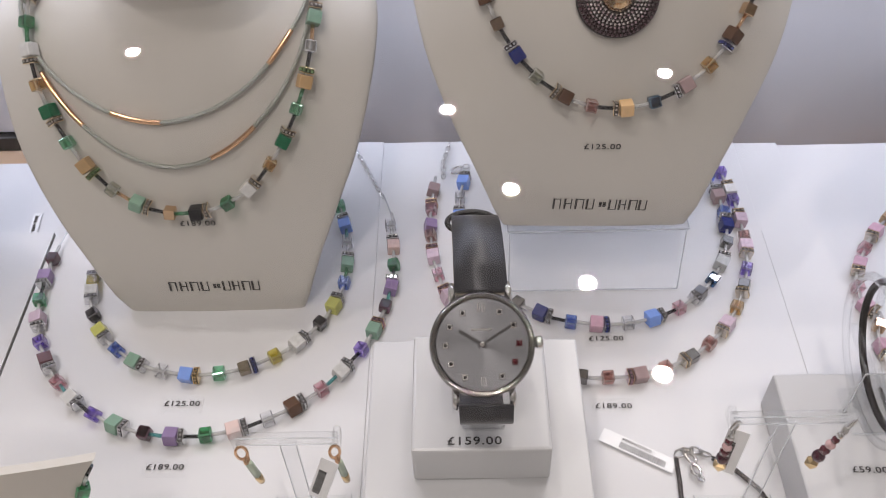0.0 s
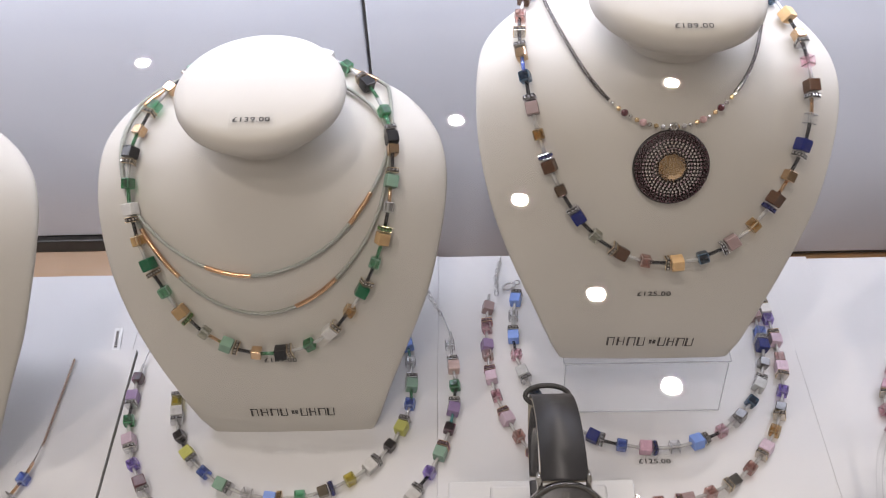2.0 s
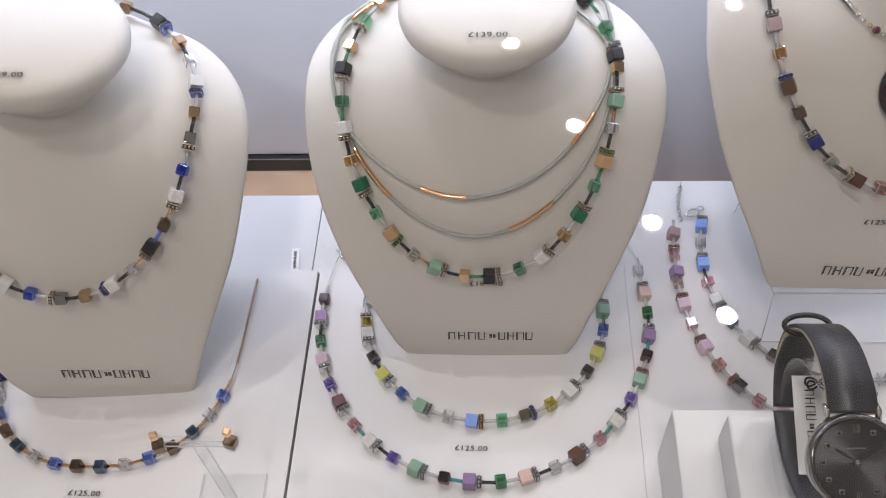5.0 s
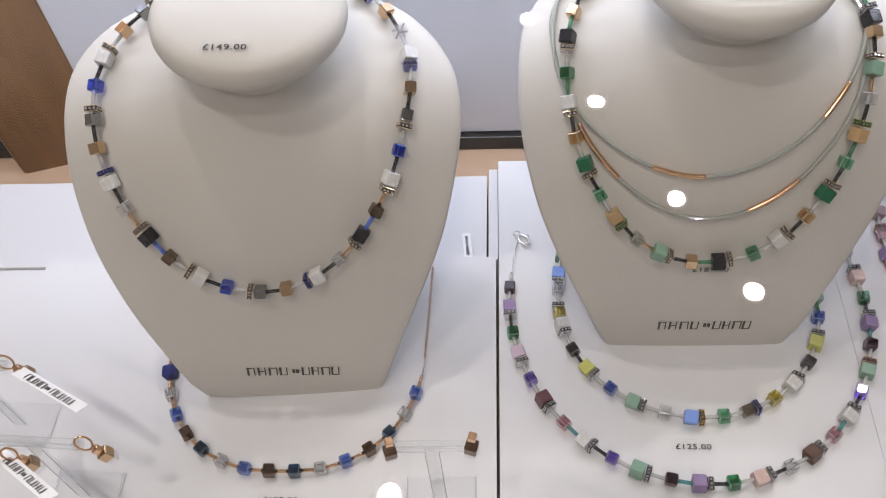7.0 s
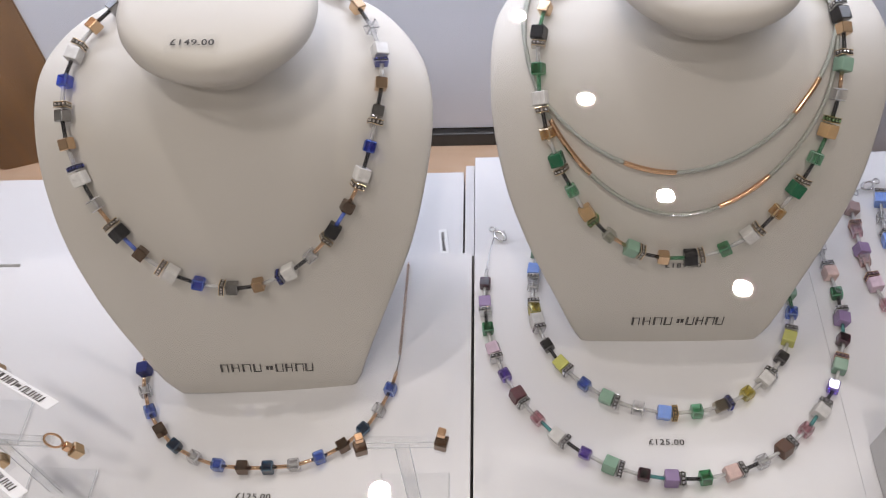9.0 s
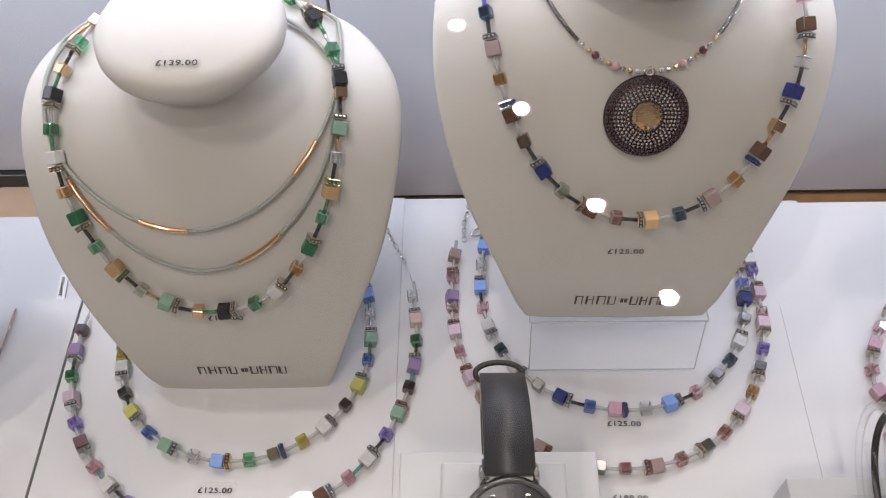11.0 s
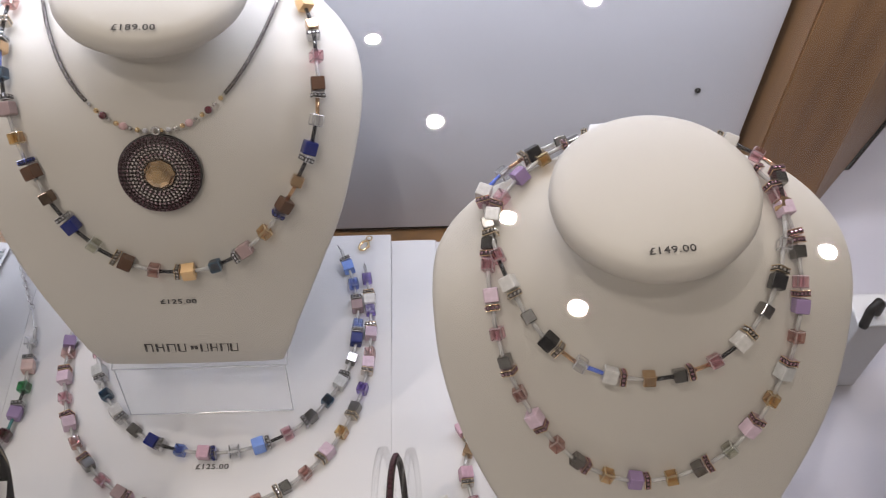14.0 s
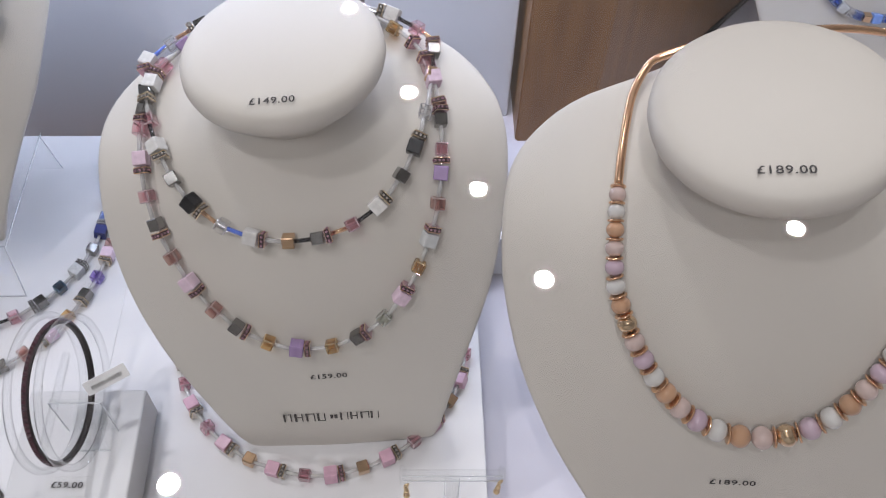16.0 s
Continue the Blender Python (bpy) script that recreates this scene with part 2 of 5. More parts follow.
def lathe(bm, prof, n=40, m=Matrix(), mat=0, caps=True):
    rings = []
    for r, z in prof:
        rings.append([bm.verts.new(m @ Vector((r * math.cos(2 * math.pi * j / n), r * math.sin(2 * math.pi * j / n), z))) for j in range(n)])
    for A, B in zip(rings, rings[1:]):
        for j in range(n):
            f = bm.faces.new((A[j], A[(j + 1) % n], B[(j + 1) % n], B[j]))
            f.smooth, f.material_index = True, mat
    if caps:
        bm.faces.new(rings[0][::-1]).material_index = mat
        bm.faces.new(rings[-1]).material_index = mat
    return bm


def loop_points(cx, a, vc, b, c, p, top_left, top_right, n=400, top_power=2.0):
    """A hanging loop in a plane: half-widths a, depth b below the middle line vc, height c above it; open between the tops."""
    pts = []
    for i in range(n + 1):
        th = -math.pi * 1.5 + 2 * math.pi * i / n          # from the top, down the left, over the bottom, up the right
        s, co = math.sin(th), math.cos(th)
        e = 2 / (p if s < 0 else top_power)
        u = cx + a * math.copysign(abs(co) ** e, co)
        v = vc + (b if s < 0 else c) * math.copysign(abs(s) ** e, s)
        if (u < cx and v > top_left) or (u >= cx and v > top_right):
            continue
        pts.append((u, v))
    return pts


def interp(x, xs, ys):
    return float(np.interp(x, xs, ys))


# ---- the room and the case ----
def slab(name, label, category, dims, material, bevel=0.0, kind="structure", parent=None):
    bm = box(bmesh.new(), *dims, bevel)
    ob = new(name, finish(bm, name, material))
    return tagged(ob, label, category, "", kind)


FLOOR_Z = -0.95
slab("floor", "dark grey carpet floor of the shop", "floor", (-4, 4, -3.5, 6.5, FLOOR_Z - 0.1, FLOOR_Z), CARPET)
slab("ceiling", "white ceiling with round downlights", "ceiling", (-4, 4, -3.5, 6.5, CEILING, CEILING + 0.1), CEIL)
slab("wall_south", "plain pale plaster wall", "wall", (-4, 4, -3.6, -3.5, FLOOR_Z, CEILING), WALL)
slab("wall_north", "plain pale plaster wall", "wall", (-4, 4, 6.5, 6.6, FLOOR_Z, CEILING), WALL)
slab("wall_west", "plain pale plaster wall", "wall", (-4.1, -4, -3.5, 6.5, FLOOR_Z, CEILING), WALL)
slab("wall_east", "plain pale plaster wall", "wall", (4, 4.1, -3.5, 6.5, FLOOR_Z, CEILING), WALL)

# fittings for the reflected lamps and the four added fill lamps alike
for lx, ly in LAMPS:
    t = thing("downlight", "round white recessed ceiling downlight, switched on, some added as fill", "lamp", pose(lx, ly, CEILING), "ceiling downlights")
    bm = bmesh.new()
    lathe(bm, [(0.046, -0.012), (0.075, -0.014), (0.08, -0.004), (0.08, 0.0), (0.046, 0.0)], 32, caps=False)
    part("trim_ring", bm, CEIL, t)

BASE = -0.045
slab("counter_base", "oak counter base under the display boards", "counter", (-0.75, 1.3, -0.15, 0.3795, FLOOR_Z, BASE), WOOD_PALE)
slab("counter_base_west", "oak counter base along the back panel", "counter", (-0.75, -0.0775, 0.3797, 0.46, FLOOR_Z, BASE), WOOD_PALE)
slab("counter_base_east", "oak counter base beside the corner post", "counter", (0.332, 1.3, 0.3797, 0.46, FLOOR_Z, BASE), WOOD_PALE)
slab("counter_channel", "brown wooden channel along the foot of the back panel", "counter", (-0.0773, 0.3318, 0.3797, 0.4495, FLOOR_Z, BASE - 0.021), WOOD)
slab("counter_deck", "white glossy deck of the neighbouring case section", "counter", (0.405, 1.3, 0.46, 1.3, FLOOR_Z, BASE), FLOOR_WHITE)
slab("white_liner", "white laminate liner over the base", "counter", (0.33, 1.3, -0.1, 0.458, BASE + 0.0005, BASE + 0.005), FLOOR_WHITE, 0.0005)
slab("back_panel", "smooth grey back panel of the display case", "panel", (-0.60, -0.078, 0.437, 0.447, BASE + 0.012, 0.25), PANEL_PLAIN, 0.001)
slab("back_panel_embossed", "grey back panel with a fine embossed texture", "panel", (-0.076, 0.360, 0.435, 0.447, BASE - 0.0165, 0.25), PANEL, 0.001)
slab("panel_rail", "black rail along the foot of the back panel", "rail", (-0.60, -0.078, 0.433, 0.449, BASE, BASE + 0.011), DARK, 0.001)
# the shadowed gap below the embossed panel, put in as a black strip
slab("panel_rail_brown", "black strip for the gap shadow under the back panel", "rail", (-0.077, 0.3315, 0.437, 0.449, BASE - 0.021, BASE - 0.017), DARK, 0.001)
slab("case_back", "closed back wall of the case", "wall", (-0.75, 0.36, 0.45, 0.47, FLOOR_Z, 0.25), WALL)
slab("case_far_wall", "plain wall behind the neighbouring section", "wall", (0.36, 1.3, 1.3, 1.32, FLOOR_Z, 0.25), WALL)


def corner_post(name, plan, label):
    bm = bmesh.new()
    lo = [bm.verts.new((x, y, BASE)) for x, y in plan]
    hi = [bm.verts.new((x, y, 0.25)) for x, y in plan]
    bm.faces.new(lo[::-1]), bm.faces.new(hi)
    for i in range(len(plan)):
        j = (i + 1) % len(plan)
        bm.faces.new((lo[i], lo[j], hi[j], hi[i]))
    bmesh.ops.bevel(bm, geom=[e for e in bm.edges if abs(e.verts[0].co.z - e.verts[1].co.z) > 0.1], offset=0.0012, segments=2, affect="EDGES")
    bmesh.ops.recalc_face_normals(bm, faces=bm.faces[:])
    return tagged(new(name, finish(bm, name, WOOD)), label, "post", "", "structure")


corner_post("corner_post_east", [(0.3635, 0.4130), (0.4095, 0.4135), (0.62, 0.634), (0.57, 0.68), (0.364, 0.47)], "oak-veneered corner post of the display case")
corner_post("corner_post_west", [(-0.457, 0.436), (-0.457, 0.47), (-0.66, 0.70), (-0.72, 0.64), (-0.514, 0.4195)], "oak-veneered corner post of the display case")
# thin black line where the angled post face meets the deck
bm = bmesh.new()
tube_along(bm, [(0.4068, 0.4107, BASE + 0.002), (0.618, 0.6305, BASE + 0.002)], 0.0022, 6)
tagged(new("post_foot_trim", finish(bm, "post_foot_trim", DARK)), "thin black line along the foot of the corner post", "trim", "", "structure")
bm = bmesh.new()
lathe(bm, [(0.0012, -0.002), (0.0018, 0.0), (0.0010, 0.0012)], 12, pose(0.3256, 0.4345, 0.0576, 90))
tagged(new("panel_screw", finish(bm, "panel_screw", DARK)), "small dark screw head in the back panel", "screw", "", "structure")

# light strip housing
bm = box(bmesh.new(), -0.6, 0.56, 0.388, 0.434, 0.234, 0.244, 0.001)
tagged(new("light_strip_rail", finish(bm, "light_strip_rail", STEEL)), "aluminium rail that holds the case light strip", "rail", "", "structure")

# glass counter top
GLASS_Z = 0.262
bm = box(bmesh.new(), -0.75, 1.3, -0.15, 1.32, GLASS_Z - 0.0025, GLASS_Z)
top_glass = tagged(new("counter_glass_top", finish(bm, "counter_glass_top", PANE)), "clear flat glass top of the counter", "glass", "", "structure")
top_glass.visible_shadow = False
bm = box(bmesh.new(), -0.75, 1.3, -0.156, -0.15, BASE, GLASS_Z)
front_glass = tagged(new("counter_glass_front", finish(bm, "counter_glass_front", PANE)), "clear upright glass front of the counter", "glass", "", "structure")
front_glass.visible_shadow = False


def display_board(dims, label, z_bevel=0.0003, material=None):
    bm = box(bmesh.new(), *dims, z_bevel, 0, 2)
    return thing("display_board", label, "display board", None, "white display boards", "", finish(bm, "display_board", material or BOARD))


display_board((-0.2082, -0.04192, 0.02, 0.3835, BASE + 0.0002, 0.0), "thick white laminated display board under necklaces")
display_board((-0.04188, 0.15138, 0.02, 0.3825, BASE + 0.0002, 0.0), "thick white laminated display board under necklaces")
display_board((0.1514, 0.330, 0.02, 0.3107, BASE + 0.0002, 0.0), "white display board under a pink bead necklace")
display_board((-0.4495, -0.2095, 0.02, 0.3182, BASE + 0.0002, 0.0), "white display board under a blue and gold necklace")
display_board((-0.70, -0.2145, 0.3185, 0.378, BASE + 0.0002, -0.006), "low white board at the back of the case")
display_board((-0.2135, -0.2085, 0.319, 0.381, BASE + 0.0002, -0.004), "narrow white board strip at the back of the case")
display_board((-0.70, -0.4498, 0.02, 0.3183, BASE + 0.0002, -0.008), "plain white board at the end of the case")
display_board((0.1514, 0.1768, 0.311, 0.381, BASE + 0.0002, -0.004), "small white board at the back of the case")
display_board((0.177, 0.352, 0.311, 0.381, BASE + 0.0002, -0.006), "small white board at the back of the case")

# ---- busts ----
PV = [0, .015, .04, .064, .09, .115, .135, .150, .168, .187, .21]
PY = [0, 0, .0072, .0143, .0243, .0371, .0525, .0695, .0913, .1139, .1397]
PZ = [0, .015, .0403, .0649, .0909, .113, .1294, .1376, .143, .1446, .1425]
HV = [0, .0125, .024, .0465, .075, .10, .12, .14, .155, .168, .178, .184, .19]
HW = [.0417, .0468, .0507, .0617, .0748, .0804, .0824, .0819, .0770, .0662, .0531, .0400, .0158]
OV = [0, .05, .10, .13, .16, .19]
OX = [-.0009, -.0036, -.0028, -.0014, -.0024, .0006]
CURL, DROOP = 0.0184, 0.0117
NECK_Y = 0.0755
CAP = pose(0, NECK_Y + 0.0012, 0.1645, 0.2)


def smooth_interp(x, xs, ys, d=0.009):
    return sum(interp(x + k * d, xs, ys) for k in (-1, -0.6, -0.2, 0.2, 0.6, 1)) / 6


def low_interp(x, xs, ys):
    return interp(x, xs, ys) if x < 0.012 else smooth_interp(x, xs, ys)


def skin(x, v):
    """A place on the front of a bust, x from its middle and v up along its front; over the shoulders v runs backwards."""
    flat = min(1.0, max(0.0, v / 0.11))
    y = low_interp(v, PV, PY) + CURL * (0.12 + 0.88 * flat * flat * (3 - 2 * flat)) * (x / 0.08) ** 2
    z = low_interp(v, PV, PZ) - DROOP * (x / 0.08) ** 2 * min(1.0, max(0.0, (v - 0.08) / 0.08))
    r = 0.0240
    d2 = r * r - x * x
    neck = NECK_Y - math.sqrt(d2) if d2 > 0 else NECK_Y + (abs(x) - r) * 1.5
    neck += max(0.0, 0.128 - z) * 1.1
    k = 0.016
    h = max(k - abs(y - neck), 0) / k
    ease = min(1.0, max(0.0, (0.172 - v) / 0.045))
    y += (min(y, neck) - h * h * k / 4 - y) * ease * ease * (3 - 2 * ease)
    far = math.hypot(x, y - NECK_Y) - 0.024
    lift = 0.018
    if v > 0.105 and far < lift:
        w = min(1.0, (v - 0.105) / 0.03)
        z += w * (lift - max(far, -0.004)) ** 2 / (2.2 * lift)
    return Vector((x, y, z))


def bust_mesh():
    bm = bmesh.new()
    nu, nv = 36, 54
    grid_f, grid_b = [], []
    for j in range(nv + 1):
        v = 0.19 * j / nv
        hw = low_interp(v, HV, HW)
        ox = low_interp(v, OV, OX)
        rf, rb = [], []
        for i in range(nu + 1):
            u = -1 + 2 * i / nu
            x = ox + hw * math.sin(u * math.pi / 2 * 0.98) / math.sin(math.pi / 2 * 0.98)
            p = skin(x, v)
            thick = 0.003 + 0.008 * (1 - abs(u) ** 6)
            back = Vector((0, 1, 0)).lerp(Vector((0, 0.25, -1)), min(1, max(0, (v - 0.10) / 0.07))).normalized()
            rf.append(bm.verts.new(p + back * 0.0022 * abs(u) ** 10))
            rb.append(bm.verts.new(p + back * thick))
        grid_f.append(rf), grid_b.append(rb)
    for j in range(nv):
        for i in range(nu):
            for g, flip in ((grid_f, False), (grid_b, True)):
                q = [g[j][i], g[j][i + 1], g[j + 1][i + 1], g[j + 1][i]]
                bm.faces.new(q[::-1] if flip else q).smooth = True
        for i in (0, nu):
            q = [grid_f[j][i], grid_f[j + 1][i], grid_b[j + 1][i], grid_b[j][i]]
            bm.faces.new(q if i else q[::-1]).smooth = True
    for j in (0, nv):
        for i in range(nu):
            bm.faces.new((grid_f[j][i], grid_b[j][i], grid_b[j][i + 1], grid_f[j][i + 1]))
    # neck with a rounded, forward-tilted top
    prof = [(0.0235, -0.060), (0.0238, -0.026), (0.0244, -0.0190), (0.0268, -0.0142), (0.0315, -0.0118), (0.0350, -0.0104), (0.0367, -0.0084), (0.0375, -0.0055), (0.0371, -0.0020),
            (0.0352, 0.0003), (0.031, 0.0016), (0.02, 0.0026), (0.008, 0.0030)]
    lathe(bm, prof, 64, CAP)
    # rear strut
    box(bm, -0.018, 0.018, 0.055, 0.085, 0.0, 0.125, 0.002)
    bmesh.ops.recalc_face_normals(bm, faces=bm.faces[:])
    me = finish(bm, "necklace_bust", LEATHER)
    me.set_sharp_from_angle(angle=radians(48))
    return me


BUST = bust_mesh()
BUSTS = {   # foot, pitch, sideways lean, turn, height
    "one": (-0.3048, 0.239, 0.0, -0.32, 3.31, 3.67, 1.015), "two": (-0.1149, 0.2648, 0.0, 0.67, 0.40, 0.21, 0.993), "three": (0.0614, 0.2809, 0.0370, -1.02, 2.12, 0.96, 0.963),
    "four": (0.2666, 0.1915, 0.0004, -1.72, -4.71, 1.34, 1.032), "five": (0.4186, 0.1281, 0.0430, -0.30, -8.13, -6.68, 0.991), "six": (0.585, 0.44, -0.040, 0.0, 0.0, 0.0, 1.0)}


def bust_pose(key):
    x, y, z, pitch, lean, turn, tall = BUSTS[key]
    return pose(x, y, z, pitch, lean, turn) @ Matrix.Diagonal((1, 1, tall, 1))


BUST_LABEL = {"one": "cream leatherette necklace bust with a black and blue bead necklace", "two": "cream leatherette necklace bust with green bead strands",
              "three": "cream leatherette necklace bust on a clear acrylic riser", "four": "cream leatherette necklace bust with two pink bead strands",
              "five": "cream leatherette necklace bust with a rose gold collar", "six": "cream leatherette necklace bust behind the corner post"}


def logo_mesh(width):
    """The maker's mark, as plain upright bars of its size."""
    bm = bmesh.new()
    rnd = random.Random(4)
    h = width * 0.135
    for a, b, k in ((0.0, 0.46, 1.0), (0.485, 0.565, 0.45), (0.58, 1.0, 1.0)):
        n = 4 if k == 1.0 else 2
        step = (b - a) / n
        z0 = h * (1 - k) / 2
        for i in range(n):
            x0 = (a + step * i + step * 0.06 - 0.5) * width
            x1 = x0 + step * width * rnd.choice((0.72, 0.8, 0.86))
            z1, s = z0 + h * k, width * 0.0095
            box(bm, x0, x0 + s * 2.2, -0.00025, 0.0, z0, z1)
            box(bm, x1 - s * 1.1, x1, -0.00025, 0.0, z0, z1)
            zm = rnd.choice((z0, z1 - s, (z0 + z1) / 2))
            box(bm, x0 + s * 2.2, x1 - s, -0.00025, 0.0, zm, zm + s * 0.6)
    return bm


def text_mesh(text, size, spread=1.12):
    cu = bpy.data.curves.new("figures", "FONT")
    cu.body, cu.size, cu.align_x, cu.align_y, cu.space_character = text, size, "CENTER", "CENTER", spread
    cu.offset = size * 0.016
    tmp = bpy.data.objects.new("figures", cu)
    scene.collection.objects.link(tmp)
    me = bpy.data.meshes.new_from_object(tmp.evaluated_get(bpy.context.evaluated_depsgraph_get()))
    bpy.data.objects.remove(tmp)
    me.transform(Matrix.Diagonal((1.22, 1.0, 1.0, 1)))
    me.materials.clear()
    me.materials.append(INK)
    return me


texts = {}


def price(text, m, size=0.0036, sticker=True, clear=True):
    if text not in texts:
        texts[text] = text_mesh(text, 1.0)
    w, h = size * 5.2, size * 2.4
    t = thing("price_label", "small clear sticker with the printed price " + text.replace(".00", ""), "price label", m, "price labels")
    if sticker:
        part("sticker", box(bmesh.new(), -w / 2, w / 2, -h / 2, h / 2, 0.0001, 0.0003), STICKER, t)
    ob = part("figures", texts[text], None, t, m=Matrix.Translation((0, h * 0.04, 0.0004)) @ Matrix.Scale(size, 4))
    return t


def on_chest(key, x, v, out=0.0):
    """Pose on the front of a bust: x right, y up the chest, z outwards."""
    d = 0.003
    p = skin(x, v)
    dz = (skin(x, v + d) - skin(x, v - d)).normalized() if v > d else Vector((0, 0, 1))
    dx = (skin(x + d, v) - skin(x - d, v)).normalized()
    n = dx.cross(dz).normalized()
    up = n.cross(dx).normalized()
    m = Matrix((dx, up, n)).transposed().to_4x4()
    m.translation = p + n * out
    return bust_pose(key) @ m


MARKS = {"one": (0.0019, 0.0172, 2.5), "two": (0.0012, 0.0147, 0.0), "three": (0.0, 0.0108, 1.9), "four": (-0.0033, 0.0203, 3.8), "five": (0.0, 0.015, 3.0)}   # x, height, turn
for key in BUSTS:
    b = thing("necklace_bust", BUST_LABEL[key], "display bust", bust_pose(key), "necklace busts", "", BUST)
    if key in MARKS:
        mx, mz, turn = MARKS[key]
        part("printed_mark", logo_mesh(0.0427), LOGO_INK, b, "dark printed maker's mark", m=pose(mx, skin(mx, mz + 0.003).y - 0.0005, mz, -6, turn))

for key, text, x, y in (("one", "£149.00", -0.0050, -0.0268), ("two", "£139.00", 0.0006, -0.0269), ("three", "£189.00", -0.0004, -0.0325), ("four", "£149.00", -0.0007, -0.0310), ("five", "£189.00", -0.0022, -0.0284)):
    near = math.hypot(x, y)
    price(text, bust_pose(key) @ CAP @ pose(x, y, interp(near, [0.02, 0.03, 0.035], [0.0029, 0.0022, 0.0009]), interp(near, [0.02, 0.03, 0.034], [4, 9, 16]), 0, -2 if key == "one" else 0), sticker=key in ("one", "two", "four"))
price("£125.00", on_chest("three", -0.0018, 0.0413, 0.0003), sticker=False)
price("£159.00", on_chest("four", -0.0006, 0.0461, 0.0003), sticker=False)
price("£189.00", on_chest("two", -0.0008, 0.0498, 0.0003), sticker=False)
price("£189.00", on_chest("five", -0.0041, 0.0448, 0.0003), sticker=False)

# ---- beads ----
SIZE = {"c": 0.0063, "k": 0.0055, "m": 0.0054, "r": 0.0028, "t": 0.0055}
bead_meshes = {}


def bead_mesh(tok):
    if tok in bead_meshes:
        return bead_meshes[tok]
    kind, key = tok[0], tok[1:]
    bm = bmesh.new()
    mats = [bead_shade(kind, key), bead_shade("t", "s" if key in ("clear", "ab", "mint") else "c")] + ([bead_shade("e", key)] if kind == "k" else []) if kind != "r" else [bead_shade("r", key), GUNMETAL, PALE_GOLD if key in "gpeo" else SILVER]
    s = SIZE[kind] / 2
    if kind == "c":
        box(bm, -s, s, -s, s, -s, s, 0.00045, 0, 2)
    elif kind == "m":
        box(bm, -s, s, -s, s, -s, s, 0.00035, 0, 1)
    elif kind == "k":
        box(bm, -s, s, -s, s, -s, s, 0.0005, 0, 1)
        for f in bm.faces:
            f.material_index = 0 if f.calc_area() > s * s else 2
        q = s * 0.62                                       # a turned core, seen through the faces
        out = bmesh.ops.create_cube(bm, size=2 * q, matrix=Matrix.Rotation(math.pi / 4, 4, "X"))
        for f in {f for v in out["verts"] for f in v.link_faces}:
            f.material_index = 0
        rod(bm, (-s * 0.96, 0, 0), (s * 0.96, 0, 0), 0.0008, 8, 1)
    elif kind == "t":
        rod(bm, (-s * 1.06, 0, 0), (s * 1.06, 0, 0), 0.00085, 10)
        for f in bm.faces:
            f.smooth = len(f.verts) == 4
    else:
        w = 0.0031
        box(bm, -s, -s * 0.66, -w, w, -w, w, 0.0002, 2, 1)
        box(bm, s * 0.66, s, -w, w, -w, w, 0.0002, 2, 1)
        box(bm, -s * 0.64, s * 0.64, -w * 0.9, w * 0.9, -w * 0.9, w * 0.9, 0.0, 1)
        for side in range(4):
            rot = Matrix.Rotation(side * math.pi / 2, 4, "X")
            for q in (-1, 0, 1):
                out = bmesh.ops.create_icosphere(bm, subdivisions=1, radius=0.00074, matrix=rot @ Matrix.Translation((0, q * 0.0019, w * 0.92)))
                for f in {f for v in out["verts"] for f in v.link_faces}:
                    f.material_index = 0
    bead_meshes[tok] = finish(bm, {"c": "cube_bead", "m": "metal_cube", "k": "crystal_bead", "t": "tube_bead", "r": "rhinestone_spacer"}[kind], mats)
    return bead_meshes[tok]


NAME = {"c": "cube_bead", "m": "metal_cube", "k": "crystal_bead", "t": "tube_bead", "r": "rhinestone_spacer"}


def string_beads(parent, pts, ups, tokens_left, tokens_right, gap=0.00015, seed=1, scale=1.0, start=None, fill=False, slim=1.0):
    """Lay beads along pts from their lowest place, both ways. ups: the outward way at each point."""
    rnd = random.Random(seed)
    P = np.array(pts)
    U = np.array(ups)
    L = np.concatenate([[0], np.cumsum(np.linalg.norm(np.diff(P, axis=0), axis=1))])
    mid = start
    ends = []
    for tokens, way in ((tokens_left.split(), -1), (tokens_right.split(), 1)):
        s = 0.0
        for k, tok in enumerate(tokens * 3 if fill else tokens):
            ln = SIZE[tok[0]] * scale
            at = mid + way * (s + ln / 2)
            if at < 0.001 or at > L[-1] - 0.001:
                break
            s += ln + gap
            p = Vector([np.interp(at, L, P[:, i]) for i in range(3)])
            e = 0.002
            tan = Vector([np.interp(at + e, L, P[:, i]) - np.interp(at - e, L, P[:, i]) for i in range(3)]).normalized()
            up = Vector([np.interp(at, L, U[:, i]) for i in range(3)])
            up = (up - tan * up.dot(tan)).normalized()
            side = up.cross(tan)
            m = Matrix((tan, side, up)).transposed().to_4x4()
            roll = rnd.uniform(-0.30, 0.30) if tok[0] != "t" else 0
            m = Matrix.Translation(p + up * rnd.uniform(-0.0003, 0.0003)) @ m @ Matrix.Rotation(roll, 4, "X") @ Matrix.Rotation(rnd.uniform(-0.07, 0.07), 4, "Z") @ (Matrix.Diagonal((1.0 + (1 - slim) * 1.9, 1, 1, 1)) if tok[0] == "t" else Matrix.Scale(slim, 4)) @ Matrix.Scale(scale, 4)
            part(NAME[tok[0]], bead_mesh(tok), None, parent, m=m)
        ends.append(mid + way * s)
    return ends, L, P


